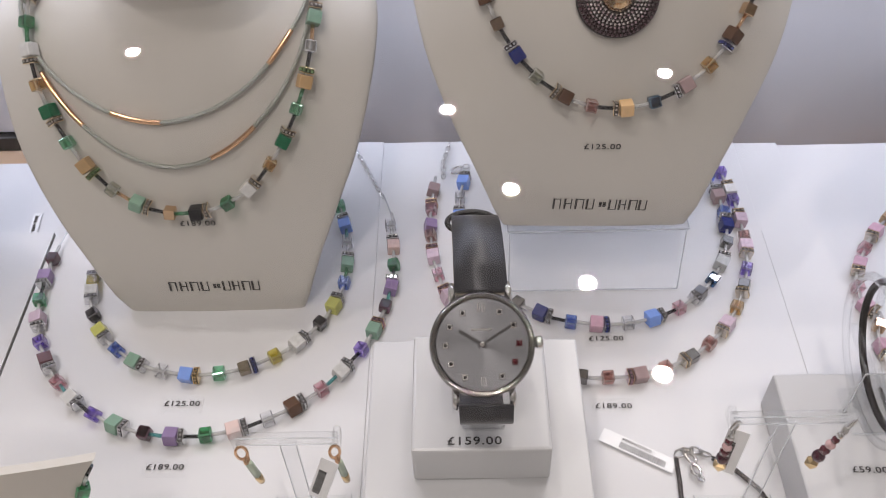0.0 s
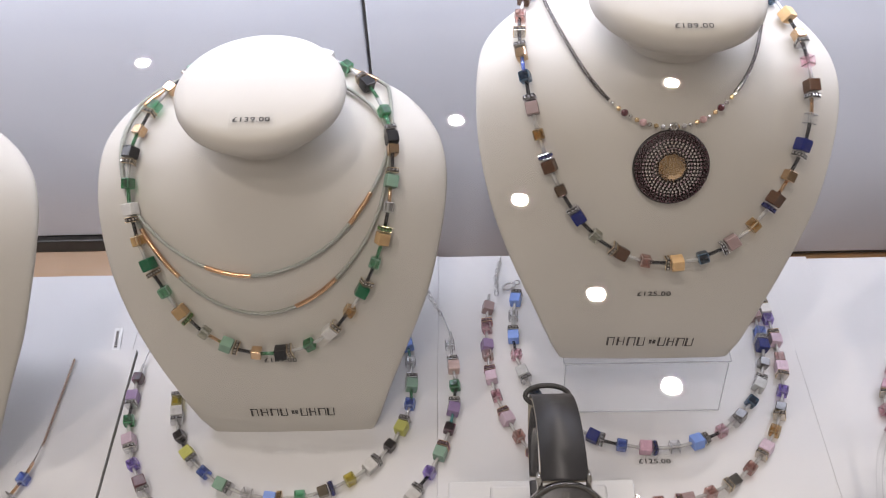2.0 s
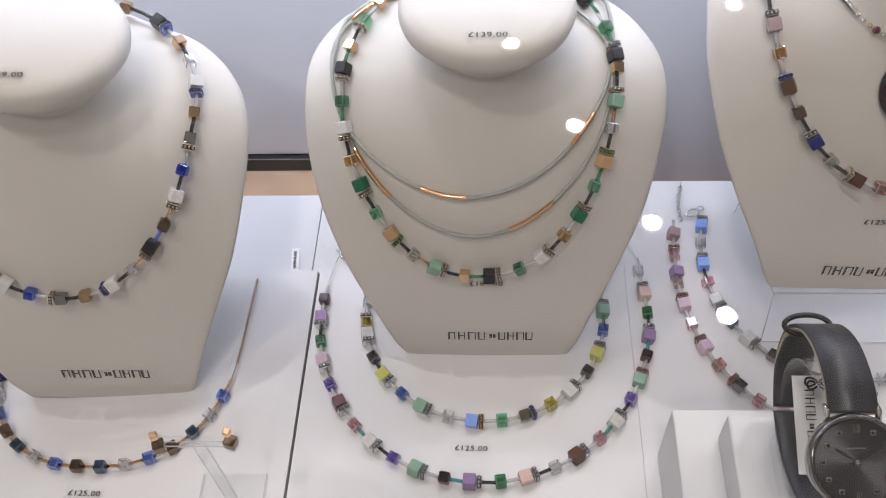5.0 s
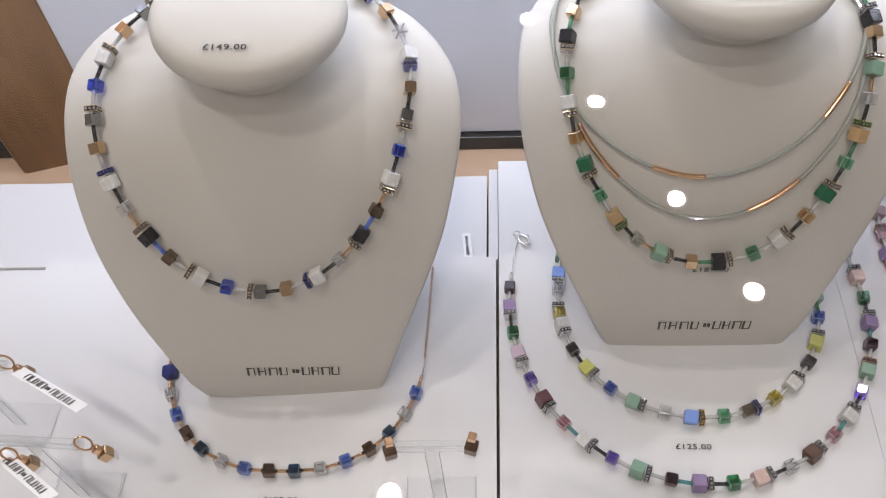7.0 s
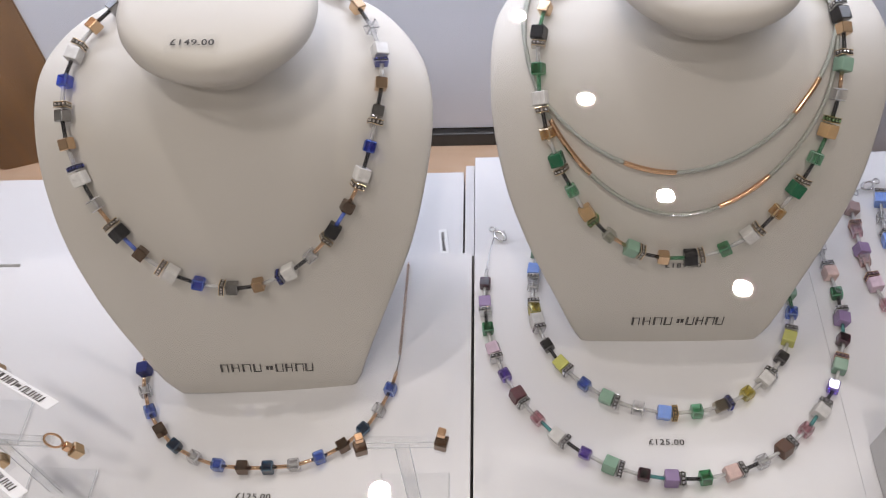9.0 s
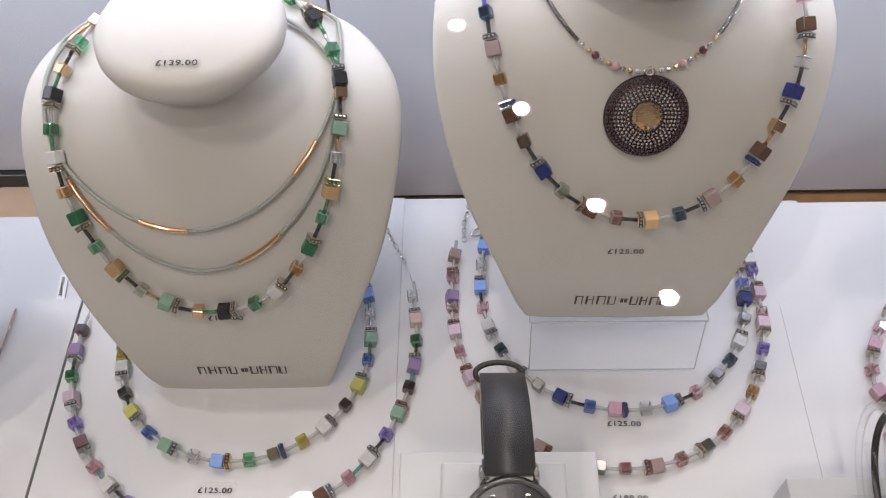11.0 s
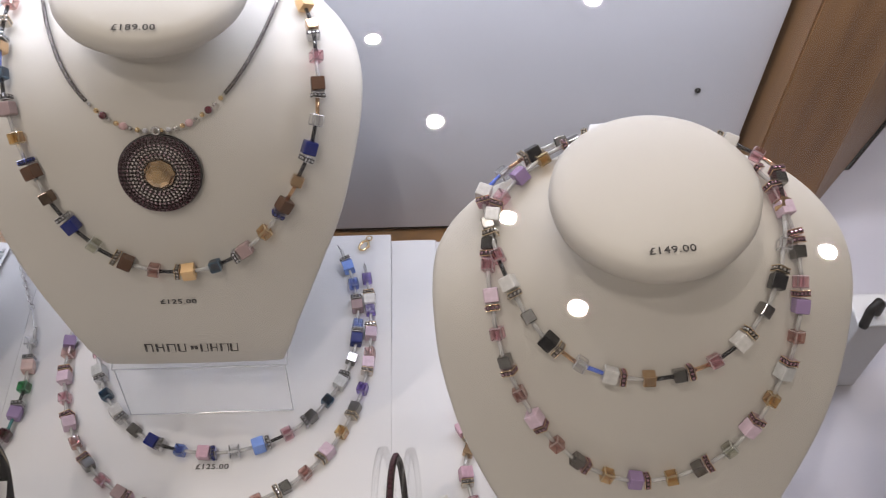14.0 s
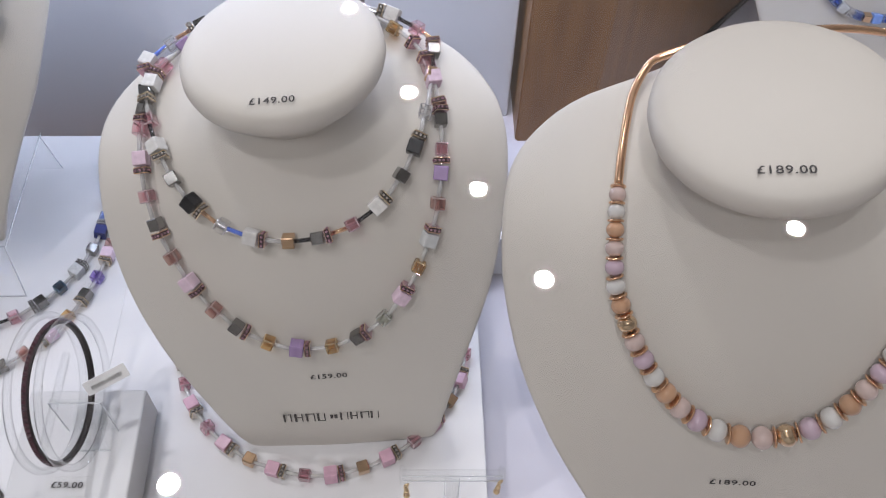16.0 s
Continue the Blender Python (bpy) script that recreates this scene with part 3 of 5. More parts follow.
def chest_path(key, loop, top, lift=0.0042, top_right=None, held=0.155, hug=0.96, nape=False, skew=0.0):
    pts, ups = [], []
    B = bust_pose(key)
    R = B.to_3x3()
    for u, v in loop_points(*loop, top, top_right if top_right is not None else top, top_power=1.75):
        u += skew * max(0.0, (v - 0.12) / 0.07)
        wide, off = hug * smooth_interp(v, HV, HW), smooth_interp(v, OV, OX)
        c = on_chest(key, max(off - wide, min(off + wide, u)) if v < held else u, v)
        pts.append(c @ Vector((0, 0, lift)))
        ups.append(c.to_3x3() @ Vector((0, 0, 1)))
    if nape:
        # on round the back of the neck
        back = B.inverted()
        for first in (True, False):
            q = back @ (pts[0] if first else pts[-1])
            r0, a0 = math.hypot(q.x, q.y - NECK_Y), math.atan2(q.y - NECK_Y, q.x)
            a0 += 2 * math.pi if first and a0 < 0 else 0.0
            a1 = math.pi / 2 + (0.12 if first else -0.12)
            for k in range(1, 13):
                f = k / 12
                a, r, z = a0 + (a1 - a0) * f, r0 + (0.0415 - r0) * f, q.z + (0.153 - q.z) * f
                p = B @ Vector((r * math.cos(a), NECK_Y + r * math.sin(a), z))
                u = R @ Vector((math.cos(a) * 0.6, math.sin(a) * 0.6, 0.8))
                pts.insert(0, p) if first else pts.append(p)
                ups.insert(0, u) if first else ups.append(u)
    return pts, ups


def lowest(pts, axis):
    P = np.array(pts)
    L = np.concatenate([[0], np.cumsum(np.linalg.norm(np.diff(P, axis=0), axis=1))])
    return float(L[np.argmin(P[:, axis])])


def bust_necklace(key, loop, top, left, right, label, shift=0.0, seed=1, lift=0.0042, scale=1.0, skew=0.0):
    t = thing("bead_necklace", label, "necklace", Matrix(), "bead necklaces")
    pts, ups = chest_path(key, loop, top, lift, nape=True, skew=skew)
    string_beads(t, pts, ups, left, right, seed=seed, start=lowest(pts, 2) + shift, scale=scale, fill=True, slim=0.88)
    bm = bmesh.new()
    tube_along(bm, pts[::3], 0.00035, 6)
    part("wire", bm, STEEL, t)
    return t


bust_necklace("one", (-0.0055, 0.0620, 0.1424, 0.0750, 0.0520, 1.98), 0.184,
              "mgold tk msteel rg tc kblue tk cwhite rg tc mbronze tb cblack rg to kclear tk cwhite rn tc mgold tk msteel rg tc kblue tk cwhite rg tc mgold tk".split(" ", 2)[2],
              "tk mgold tc rn cwhite tk kclear to rg cblack tb mbronze to rg cwhite tk kblue tc rg msteel tk mgold tc rn cwhite tc kclear tk mgold tc rn cblack tk",
              "long necklace of black, blue, white and gold cube beads", 0.0, 3, skew=0.0078)
bust_necklace("two", (-0.0049, 0.0591, 0.1397, 0.0828, 0.0572, 2.08), 0.190,
              "mgold tk rg cmint to kab tk re cgold tc kmint tk rg cdkgreen tc kamber tk rg cwhite tg kgreen tc rg cblack tg mgold tk rg kmint tc",
              "tg cblack rg tc kgreen tc cwhite rg tk kamber tc cdkgreen rg tk kmint tg cgold re tk kclear to cmint rg tk mgold cblack rs tg kgreen tc",
              "long necklace of green, black, white and gold cube beads", -0.003, 5, skew=0.0037)
bust_necklace("three", (0.0013, 0.0618, 0.1453, 0.0855, 0.0748, 2.09), 0.186,
              "rg tk krose tc cbrown rg tk kab tk cnavy rs tk mbronze tc cbrown rn tc kamber tc cmauve rs tk kteal tb mgold rs tk",
              "ccream tc kteal tk rs cmauve tc kamber tc rn cbrown to mgold tk rs cnavy tk kclear to rs cbrown tc kpink tk rs mgold tk",
              "long necklace of brown, navy, amber and mauve cube beads", -0.001, 7, skew=-0.0076)
bust_necklace("four", (-0.0032, 0.0570, 0.1421, 0.0780, 0.0662, 2.06), 0.166,
              "cviolet tc kamber tc rp msteel ts krose ts rp clilac tc krose tc rp msteel tc kpink tc rp clilac tc kpink rp msteel tc cwhite rp kpink tc",
              "rp tc kamber tc msteel rp tc kab ts clilac rp ts kamber ts cgrey rp tc krose tc cviolet rp kpink tc msteel rp rp tc clilac kpink rp tc",
              "long necklace of lilac, pink and grey cube beads", 0.0, 9, skew=0.0007)
bust_necklace("four", (-0.0031, 0.0560, 0.1720, 0.0623, 0.042, 2.20), 0.170,
              "rp cwhite tb kclear to rg cblack tc msteel tc rg cwhite tk kpink tc rg msteel tc",
              "tc mgold tk msteel rp to kpink tk cwhite rg tc msteel tc cblack rg tc kclear tc",
              "short necklace of black, white and pink cube beads", -0.002, 11, 0.005, skew=0.0004)


def flat_necklace(loop, top_left, top_right, left, right, label, shift=0.0, seed=1, z=0.0036, extra_left=(), extra_right=(), scale=1.0, slim=0.94):
    t = thing("bead_necklace", label, "necklace", Matrix(), "bead necklaces")
    pts = [Vector((u, v, z)) for u, v in loop_points(*loop, top_left, top_right)]
    start = lowest(pts, 1) + shift
    P0 = list(extra_left) + pts + list(extra_right)
    if extra_left:
        q = [Vector(p) for p in extra_left] + [pts[0]]
        start += sum((b - a).length for a, b in zip(q, q[1:]))
    ups = [Vector((0, 0, 1))] * len(P0)
    ends, L, P = string_beads(t, [Vector(p) for p in P0], ups, left, right, seed=seed, start=start, scale=scale, slim=slim)
    bm = bmesh.new()
    tube_along(bm, [Vector(p) for p in list(extra_left) + pts[::3] + list(extra_right)], 0.00035, 6)
    part("wire", bm, STEEL, t)
    return t, ends, L, P


ROSE_CHAIN = shade("pale_rose_chain", (0.62, 0.47, 0.38), 0.2, metal=1.0, vary=0.1, grain=600)


def chain_part(parent, path, r=0.0016, wire=0.00032, material=None, name="chain"):
    """Interlinked oval links along a path."""
    P = [Vector(p) for p in path]
    L = np.concatenate([[0], np.cumsum([(b - a).length for a, b in zip(P, P[1:])])])
    A = np.array([tuple(p) for p in P])
    bm = bmesh.new()
    step = r * 1.75
    n = int(L[-1] / step)
    for i in range(n):
        at = (i + 0.5) * step
        p = Vector([np.interp(at, L, A[:, k]) for k in range(3)])
        q = Vector([np.interp(at + step / 2, L, A[:, k]) for k in range(3)])
        tan = (q - p).normalized() if (q - p).length > 1e-6 else Vector((1, 0, 0))
        up = Vector((0, 0, 1))
        up = (up - tan * up.dot(tan)).normalized()
        if i % 2:
            up = tan.cross(up)
        side = up.cross(tan)
        tube_along(bm, [p + tan * math.cos(a) * r * 1.25 + side * math.sin(a) * r * 0.75 for a in (k * math.pi / 5 for k in range(10))], wire, 5, closed=True)
    part(name, bm, material or SILVER, parent, smooth=True)


def clasp_part(parent, m, material=None):
    bm = bmesh.new()
    tube_along(bm, [m @ Vector((math.cos(a) * 0.0022, math.sin(a) * 0.0036, 0.001)) for a in (k * math.pi / 8 for k in range(16))], 0.0007, 6, closed=True)
    tube_along(bm, [m @ Vector((math.cos(a) * 0.0016, 0.0058 + math.sin(a) * 0.0016, 0.001)) for a in (k * math.pi / 6 for k in range(12))], 0.0004, 5, closed=True)
    rod(bm, m @ Vector((0.0022, -0.001, 0.001)), m @ Vector((0.0036, 0.001, 0.0015)), 0.0005, 6)
    part("clasp", bm, material or SILVER, parent, smooth=True)


t, e, L, P = flat_necklace((-0.1178, 0.0851, 0.2871, 0.0921, 0.1149, 2.0), 0.325, 0.316,
    "cviolet tt kplum tc rs cmint ts klav tk rs cwhite tt kpink tc rs cplum tc klav tc rs clilac ts kgreen tk rs cviolet tc kplum tc",
    "rs tk kgreen tc cblush rs tk kclear tc cbrown rs tc kpink tt cwhite rs tk klav ts cmint rp tc kplum tt cviolet rs tk kgreen tc cblush rs tc kclear tc",
    "necklace of violet, mint, plum and green cube beads on the board", -0.002, 21, extra_right=[(-0.0345, 0.3205, 0.0036), (-0.0387, 0.3341, 0.0036), (-0.0400, 0.3370, 0.0036)])
chain_part(t, [(-0.040, 0.337, 0.002), (-0.044, 0.3453, 0.002), (-0.051, 0.361, 0.002), (-0.0565, 0.3748, 0.002)])
clasp_part(t, pose(-0.195, 0.327, 0.001, 0, 0, 40))
t, e, L, P = flat_necklace((-0.1173, 0.0618, 0.2873, 0.0614, 0.0937, 2.0), 0.345, 0.345,
    "cblue tc kclear ts rs cmint tc kltblue tc rs cyellow tk ksmoke tc rs cwhite kyellow rs tc kclear rs cblue tc cmint rs tc kpink tc",
    "ro ts kmint tc mtaupe rn tc kyellow ts cwhite rs tc ksmoke ts cyellow rs tc kltblue tg cmint rs tc kclear tt cblue rs tc kmint tc cwhite rs tc",
    "necklace of blue, yellow, mint and white cube beads on the board", -0.002, 22)
t, e, L, P = flat_necklace((0.0629, 0.0779, 0.3145, 0.0931, 0.1411, 2.12), 0.350, 0.362,
    "krose tc msteel rp tc krose tc rp cmauve tc kpink tc msteel rp tc krose tc clilac rp tc kpink tc clilac rp tc krose cviolet tc kpink rp tc cmauve tc",
    "tc rp cmauve tc krose tc rg msteel tc krose tc rg clilac tc kamber tc rg msteel tc klav tc rg clilac krose tc clilac rg tc klav cwhite rg tc klav tc",
    "long necklace of mauve, rose and steel cube beads on the board", 0.003, 23)
chain_part(t, [(-0.0085, 0.351, 0.002), (-0.0085, 0.364, 0.002), (-0.0045, 0.3805, 0.002)])
clasp_part(t, pose(0.1362, 0.3735, 0.001, 0, 0, -30), PALE_GOLD)
t, e, L, P = flat_necklace((0.0667, 0.0671, 0.3217, 0.0713, 0.0889, 2.08), 0.353, 0.373,
    "cpink tc kltblue tk rs cnavy tc msteel tc rs cwhite tc kteal tc rs cgrey tc kpink tk cblue rs tc kclear tc cblue rs tc",
    "rn ts kclear tc cblue rs tk kpink tc rs msteel tc kteal tc cgrey rs tc msteel tc cnavy rs kltblue tc cmauve rs tc kltblue tc cblue rs tc",
    "necklace of navy, pink, blue and steel cube beads on the board", -0.002, 24)
clasp_part(t, pose(-0.0012, 0.357, 0.001, 0, 0, -60))
t, e, L, P = flat_necklace((-0.3053, 0.0626, 0.269, 0.0694, 0.0523, 2.34), 0.258, 0.258,
    "mbronze to kltblue to kclear to kteal to mbronze to kltblue to kclear to cnavy to",
    "to kteal to kclear to kltblue to mbronze to kteal to kclear to kltblue to",
    "necklace of blue crystal cubes on rose gold tubes on the board", -0.0027, 25, scale=1.03, slim=0.90)
chain_part(t, [(-0.2437, 0.258, 0.0014), (-0.2428, 0.285, 0.0014), (-0.242, 0.312, 0.0014)], 0.0008, 0.0003, ROSE_CHAIN)
chain_part(t, [(-0.3665, 0.255, 0.0014), (-0.3625, 0.265, 0.0014), (-0.36, 0.28, 0.0014)], 0.0011, 0.0003, GOLD)
t, e, L, P = flat_necklace((0.2545, 0.0681, 0.2388, 0.0635, 0.0334, 1.9), 0.252, 0.246,
    "kpink ts rg cpink tc mgold tc rg cpink ts kpink ts rg cpink ts kpink ts rg cpink tc mgold tc rg cpink tc kpink ts rg cpink ts kpink ts rg cpink tc mgold tc rg cpink ts kpink tc kpink",
    "ts cpink rp tc mgold tc cpink rg ts kpink ts cpink rp tc mgold tc cpink rg ts kpink tc",
    "necklace of pink and gold cube beads on the board", -0.003, 26, extra_left=[(0.2155, 0.3156, 0.0036), (0.205, 0.305, 0.0036), (0.1979, 0.2964, 0.0036), (0.190, 0.282, 0.0036), (0.1864, 0.274, 0.0036), (0.1852, 0.260, 0.0036)])
clasp_part(t, pose(0.2165, 0.3165, 0.001, 0, 0, -50))

# ---- thin strands on the second bust ----
MESH_STRAND = shade("silver_mint_mesh", (0.38, 0.395, 0.345), 0.42, metal=0.15, vary=0.45, grain=2600, bump=1.0, bump_scale=3200)
DARK_STRAND = shade("dark_steel_mesh", (0.15, 0.135, 0.13), 0.25, metal=0.9, vary=0.9, grain=2400, bump=1.0, bump_scale=2600)
CRYSTAL_DOT = shade("crystal_dot", (0.85, 0.85, 0.88), 0.05, metal=0.6, vary=0.1)


def fine_strand(key, loop, top, golds, label, seed, skew=0.0):
    t = thing("fine_necklace", label, "necklace", Matrix(), "fine necklaces")
    pts, ups = chest_path(key, loop, top, 0.0022, held=0.2, hug=0.9, nape=True, skew=skew)
    local = [p[0] for p in loop_points(*loop, top, top, top_power=1.75)]
    local = [local[0]] * 12 + local + [local[-1]] * 12
    run, state = [], None
    runs = []
    for p, u in zip(pts, local):
        g = any(a <= u <= b for a, b in golds)
        if g != state:
            if run:
                run.append(p)
                runs.append((state, run))
            run, state = [p], g
        else:
            run.append(p)
    runs.append((state, run))
    for g, r in runs:
        if len(r) < 3:
            continue
        bm = bmesh.new()
        if g:
            tube_along(bm, r, 0.00112, 10)
            part("gold_tube", bm, GOLD, t, "polished rose gold tube")
        else:
            rnd = random.Random(seed)
            tube_along(bm, r, [0.00092 + rnd.uniform(-0.0001, 0.0001) for _ in r], 8)
            part("mesh_strand", bm, MESH_STRAND, t)
            bm = bmesh.new()
            for p in r[::3]:
                bmesh.ops.create_icosphere(bm, subdivisions=1, radius=0.00046, matrix=Matrix.Translation(p + Vector((rnd.uniform(-.0004, .0004), -0.0007, rnd.uniform(-.0002, .0006)))))
            part("crystal_dots", bm, CRYSTAL_DOT, t)
    return t


fine_strand("two", (-0.0110, 0.0616, 0.1476, 0.0529, 0.0776, 1.88), 0.184, [(-0.030, -0.009), (0.036, 0.0445)], "fine silver mesh necklace with rose gold tubes, upper strand", 31, 0.0097)
fine_strand("two", (-0.0068, 0.0618, 0.1464, 0.0700, 0.0399, 1.87), 0.184, [(-0.059, -0.043), (0.009, 0.029)], "fine silver mesh necklace with rose gold tubes, lower strand", 32, -0.0027)

# ---- pendant necklace on the third bust ----
t = thing("pendant_necklace", "dark mesh necklace with a round plum rhinestone pendant", "necklace", Matrix(), "fine necklaces")
loop = (-0.0021, 0.0554, 0.2210, 0.1019, 0.0703, 2.11)
pts, ups = chest_path("three", loop, 0.182, 0.0022)
us = [p for p in loop_points(*loop, 0.182, 0.182, top_power=1.75)]
left = [p for p, q in zip(pts, us) if q[0] < -0.0275]
right = [p for p, q in zip(pts, us) if q[0] > 0.0255]
low = [p for p, q in zip(pts, us) if -0.0275 <= q[0] <= 0.0255]
for side in (left, right):
    rnd = random.Random(5)
    bm = tube_along(bmesh.new(), side, [0.00085 + rnd.uniform(-0.00005, 0.00005) for _ in side], 8)
    part("mesh_strand", bm, DARK_STRAND, t)
    bm = bmesh.new()
    for p in side[::2]:
        for k in range(2):
            bmesh.ops.create_icosphere(bm, subdivisions=1, radius=0.00042, matrix=Matrix.Translation(p + Vector((rnd.uniform(-.0007, .0007), -0.0005, rnd.uniform(-.0001, .0006)))))
    part("steel_grains", bm, STEEL, t)
GARNET = shade("garnet", (0.10, 0.02, 0.03), 0.08, coat=1.0, vary=0.2, grain=300)
ROSE_STONE = shade("rose_quartz", (0.62, 0.40, 0.40), 0.1, coat=1.0, vary=0.1, grain=300)
step = max(1, len(low) // 19)
for k, p in enumerate(low[step // 2::step]):
    bm = bmesh.new()
    big = k in (2, 5, 14, 17)
    bmesh.ops.create_icosphere(bm, subdivisions=2, radius=0.0017 if big else 0.0011, matrix=Matrix.Translation(p))
    part("round_bead", bm, (GARNET if k in (2, 17) else ROSE_STONE) if big else (SILVER, PALE_GOLD, CRYSTAL_DOT)[k % 3], t, smooth=True)
PLUM = shade("plum_rhinestone", (0.07, 0.012, 0.026), 0.06, metal=0.3, coat=1.0, vary=0.6, grain=1500)
AMETHYST = shade("pale_amethyst", (0.58, 0.42, 0.47), 0.05, metal=0.75, coat=1.0, vary=0.4, grain=1500)
SMOKY = shade("smoky_rhinestone", (0.74, 0.69, 0.66), 0.05, metal=0.8, coat=1.0, vary=0.5, grain=1500)
m = on_chest("three", -0.0008, 0.1029, 0.0008)
pm = m.copy()
bm = lathe(bmesh.new(), [(0.0166, 0.0), (0.0168, 0.0012), (0.0160, 0.0022), (0.0052, 0.0026)], 64, pm)
pend = part("pendant", bm, GUNMETAL, t, "round plum rhinestone pendant")
for r, n, s, mat in ((0.0156, 56, 0.00072, PLUM), (0.0141, 50, 0.00070, PLUM), (0.0126, 46, 0.00060, AMETHYST), (0.0112, 42, 0.00064, SMOKY), (0.0098, 36, 0.00064, SMOKY),
                     (0.0085, 30, 0.00064, AMETHYST), (0.0073, 27, 0.00060, SMOKY)):
    bm = bmesh.new()
    for k in range(n):
        a = 2 * math.pi * k / n
        bmesh.ops.create_icosphere(bm, subdivisions=1, radius=s, matrix=pm @ Matrix.Translation((r * math.cos(a), r * math.sin(a), 0.0027)))
    part("stone_ring", bm, mat, pend)
CHAMPAGNE = shade("champagne_crystal", (0.62, 0.42, 0.22), 0.03, metal=0.9, coat=1.0, vary=0.12, grain=260)
bm = lathe(bmesh.new(), [(0.0066, 0.002), (0.0063, 0.0032), (0.0050, 0.0048), (0.0030, 0.0058)], 9, pm)
for f in bm.faces:
    f.smooth = False
part("centre_stone", bm, CHAMPAGNE, pend, "faceted champagne crystal")
bm = bmesh.new()
tube_along(bm, [pm @ Vector((math.cos(a) * 0.0013, 0.0178 + math.sin(a) * 0.0015, 0.0012)) for a in (k * math.pi / 8 for k in range(16))], 0.0007, 6, closed=True)
part("bail", bm, SILVER, pend)

# ---- round bead collar on the fifth bust ----
t = thing("collar_necklace", "rose gold collar with round orange, white and mauve beads", "necklace", Matrix(), "fine necklaces")
loop = (0.0003, 0.0512, 0.1695, 0.0987, 0.0503, 2.17)
pts, ups = chest_path("five", loop, 0.186, 0.0042, held=0.0, nape=True, skew=0.0145)
P = np.array([tuple(p) for p in pts])
Ls = np.concatenate([[0], np.cumsum(np.linalg.norm(np.diff(P, axis=0), axis=1))])
mid = lowest(pts, 2)
ROUND = {"o": shade("peach_stone", (0.45, 0.265, 0.155), 0.12, coat=0.8, vary=0.12, grain=200, object_vary=0.1), "w": shade("white_catseye", (0.70, 0.69, 0.67), 0.1, coat=1.0, vary=0.14, grain=160, clear=0.25),
         "p": shade("blush_quartz", (0.68, 0.54, 0.50), 0.1, coat=0.8, vary=0.08, grain=160, clear=0.3), "v": shade("mauve_stone", (0.46, 0.35, 0.42), 0.15, coat=0.6, vary=0.15, grain=200),
         "s": shade("gold_crystal_ball", (0.72, 0.52, 0.32), 0.1, metal=0.9, coat=1.0, vary=0.7, grain=900)}
bm = bmesh.new()
bmesh.ops.create_uvsphere(bm, u_segments=20, v_segments=12, radius=0.5)
ball = {k: None for k in ROUND}
base_ball = finish(bm, "round_bead", ROUND["o"], True)
for k in ROUND:
    me = base_ball.copy()
    me.materials.clear()
    me.materials.append(ROUND[k])
    ball[k] = me
disc_me = finish(lathe(bmesh.new(), [(0.28, -0.09), (0.42, -0.09), (0.47, 0.0), (0.42, 0.09), (0.28, 0.09)], 24), "gold_disc", GOLD)
ends = []
for seq, way in (("owvpowvpsowvpowp", -1), ("psvwopvwposvwop", 1)):
    s = 0.0
    if way == 1:
        s = 0.0042
    else:
        s = -0.0042
    for k, c in enumerate(seq):
        d = 0.0080 - 0.00016 * k
        at = mid + way * (s + d * 0.45)
        if at < 0.004 or at > Ls[-1] - 0.004:
            break
        p = Vector([np.interp(at, Ls, P[:, i]) for i in range(3)])
        q = Vector([np.interp(at + 0.002, Ls, P[:, i]) for i in range(3)])
        rot = (q - p).to_track_quat("Z", "Y").to_matrix().to_4x4()
        part("round_bead", ball[c], None, t, m=Matrix.Translation(p) @ rot @ Matrix.Diagonal((d, d, d * 0.9, 1)))
        e = mid + way * (s + d * 0.93)
        p2 = Vector([np.interp(e, Ls, P[:, i]) for i in range(3)])
        part("gold_disc", disc_me, None, t, m=Matrix.Translation(p2) @ rot @ Matrix.Diagonal((d, d, 0.0045, 1)))
        s += d * 0.98
        if s > 0.104:
            break
    ends.append(mid + way * s)
for a, b in ((Ls[-1] * 0.0, ends[0]), (ends[1], Ls[-1])):
    if b - a > 0.004:
        path = [Vector([np.interp(a + (b - a) * k / 30, Ls, P[:, i]) for i in range(3)]) for k in range(31)]
        part("gold_tube", tube_along(bmesh.new(), path, 0.0014, 12), GOLD, t, "polished rose gold tube")

# ---- necklaces on the bust behind the post ----
bust_necklace("six", (0.0, 0.055, 0.135, 0.07, 0.06, 2.2), 0.186, "cblue mgold kltblue kclear cgrey kltblue kteal kclear kltblue cblue kclear kteal kltblue kclear cgrey kltblue mgold cblue",
              "kltblue kclear kteal kltblue cgrey kclear kltblue cblue kteal kclear kltblue kclear cgrey kltblue mgold cblue kclear", "clustered necklace of pale blue and grey crystal beads", 0, 41)

# ---- acrylic riser ----
riser = thing("acrylic_riser", "bent clear acrylic riser under a necklace bust", "riser", Matrix())
bm = box(bmesh.new(), 0.0215, 0.1035, 0.279, 0.352, 0.0342, 0.0370, 0.0006)
ob = part("top_plate", bm, ACRYLIC, riser)
legs = [ob]
for y0, y1 in ((0.2800, 0.2735), (0.3510, 0.3575)):
    bm = bmesh.new()
    q = [bm.verts.new(v) for v in ((0.0225, y0, 0.0341), (0.1025, y0, 0.0341), (0.1025, y1, 0.0002), (0.0225, y1, 0.0002))]
    bm.faces.new(q)
    bmesh.ops.solidify(bm, geom=bm.faces[:], thickness=0.0024)
    legs.append(part("leg_plate", bm, ACRYLIC, riser))
for o in legs:
    o.visible_shadow = False
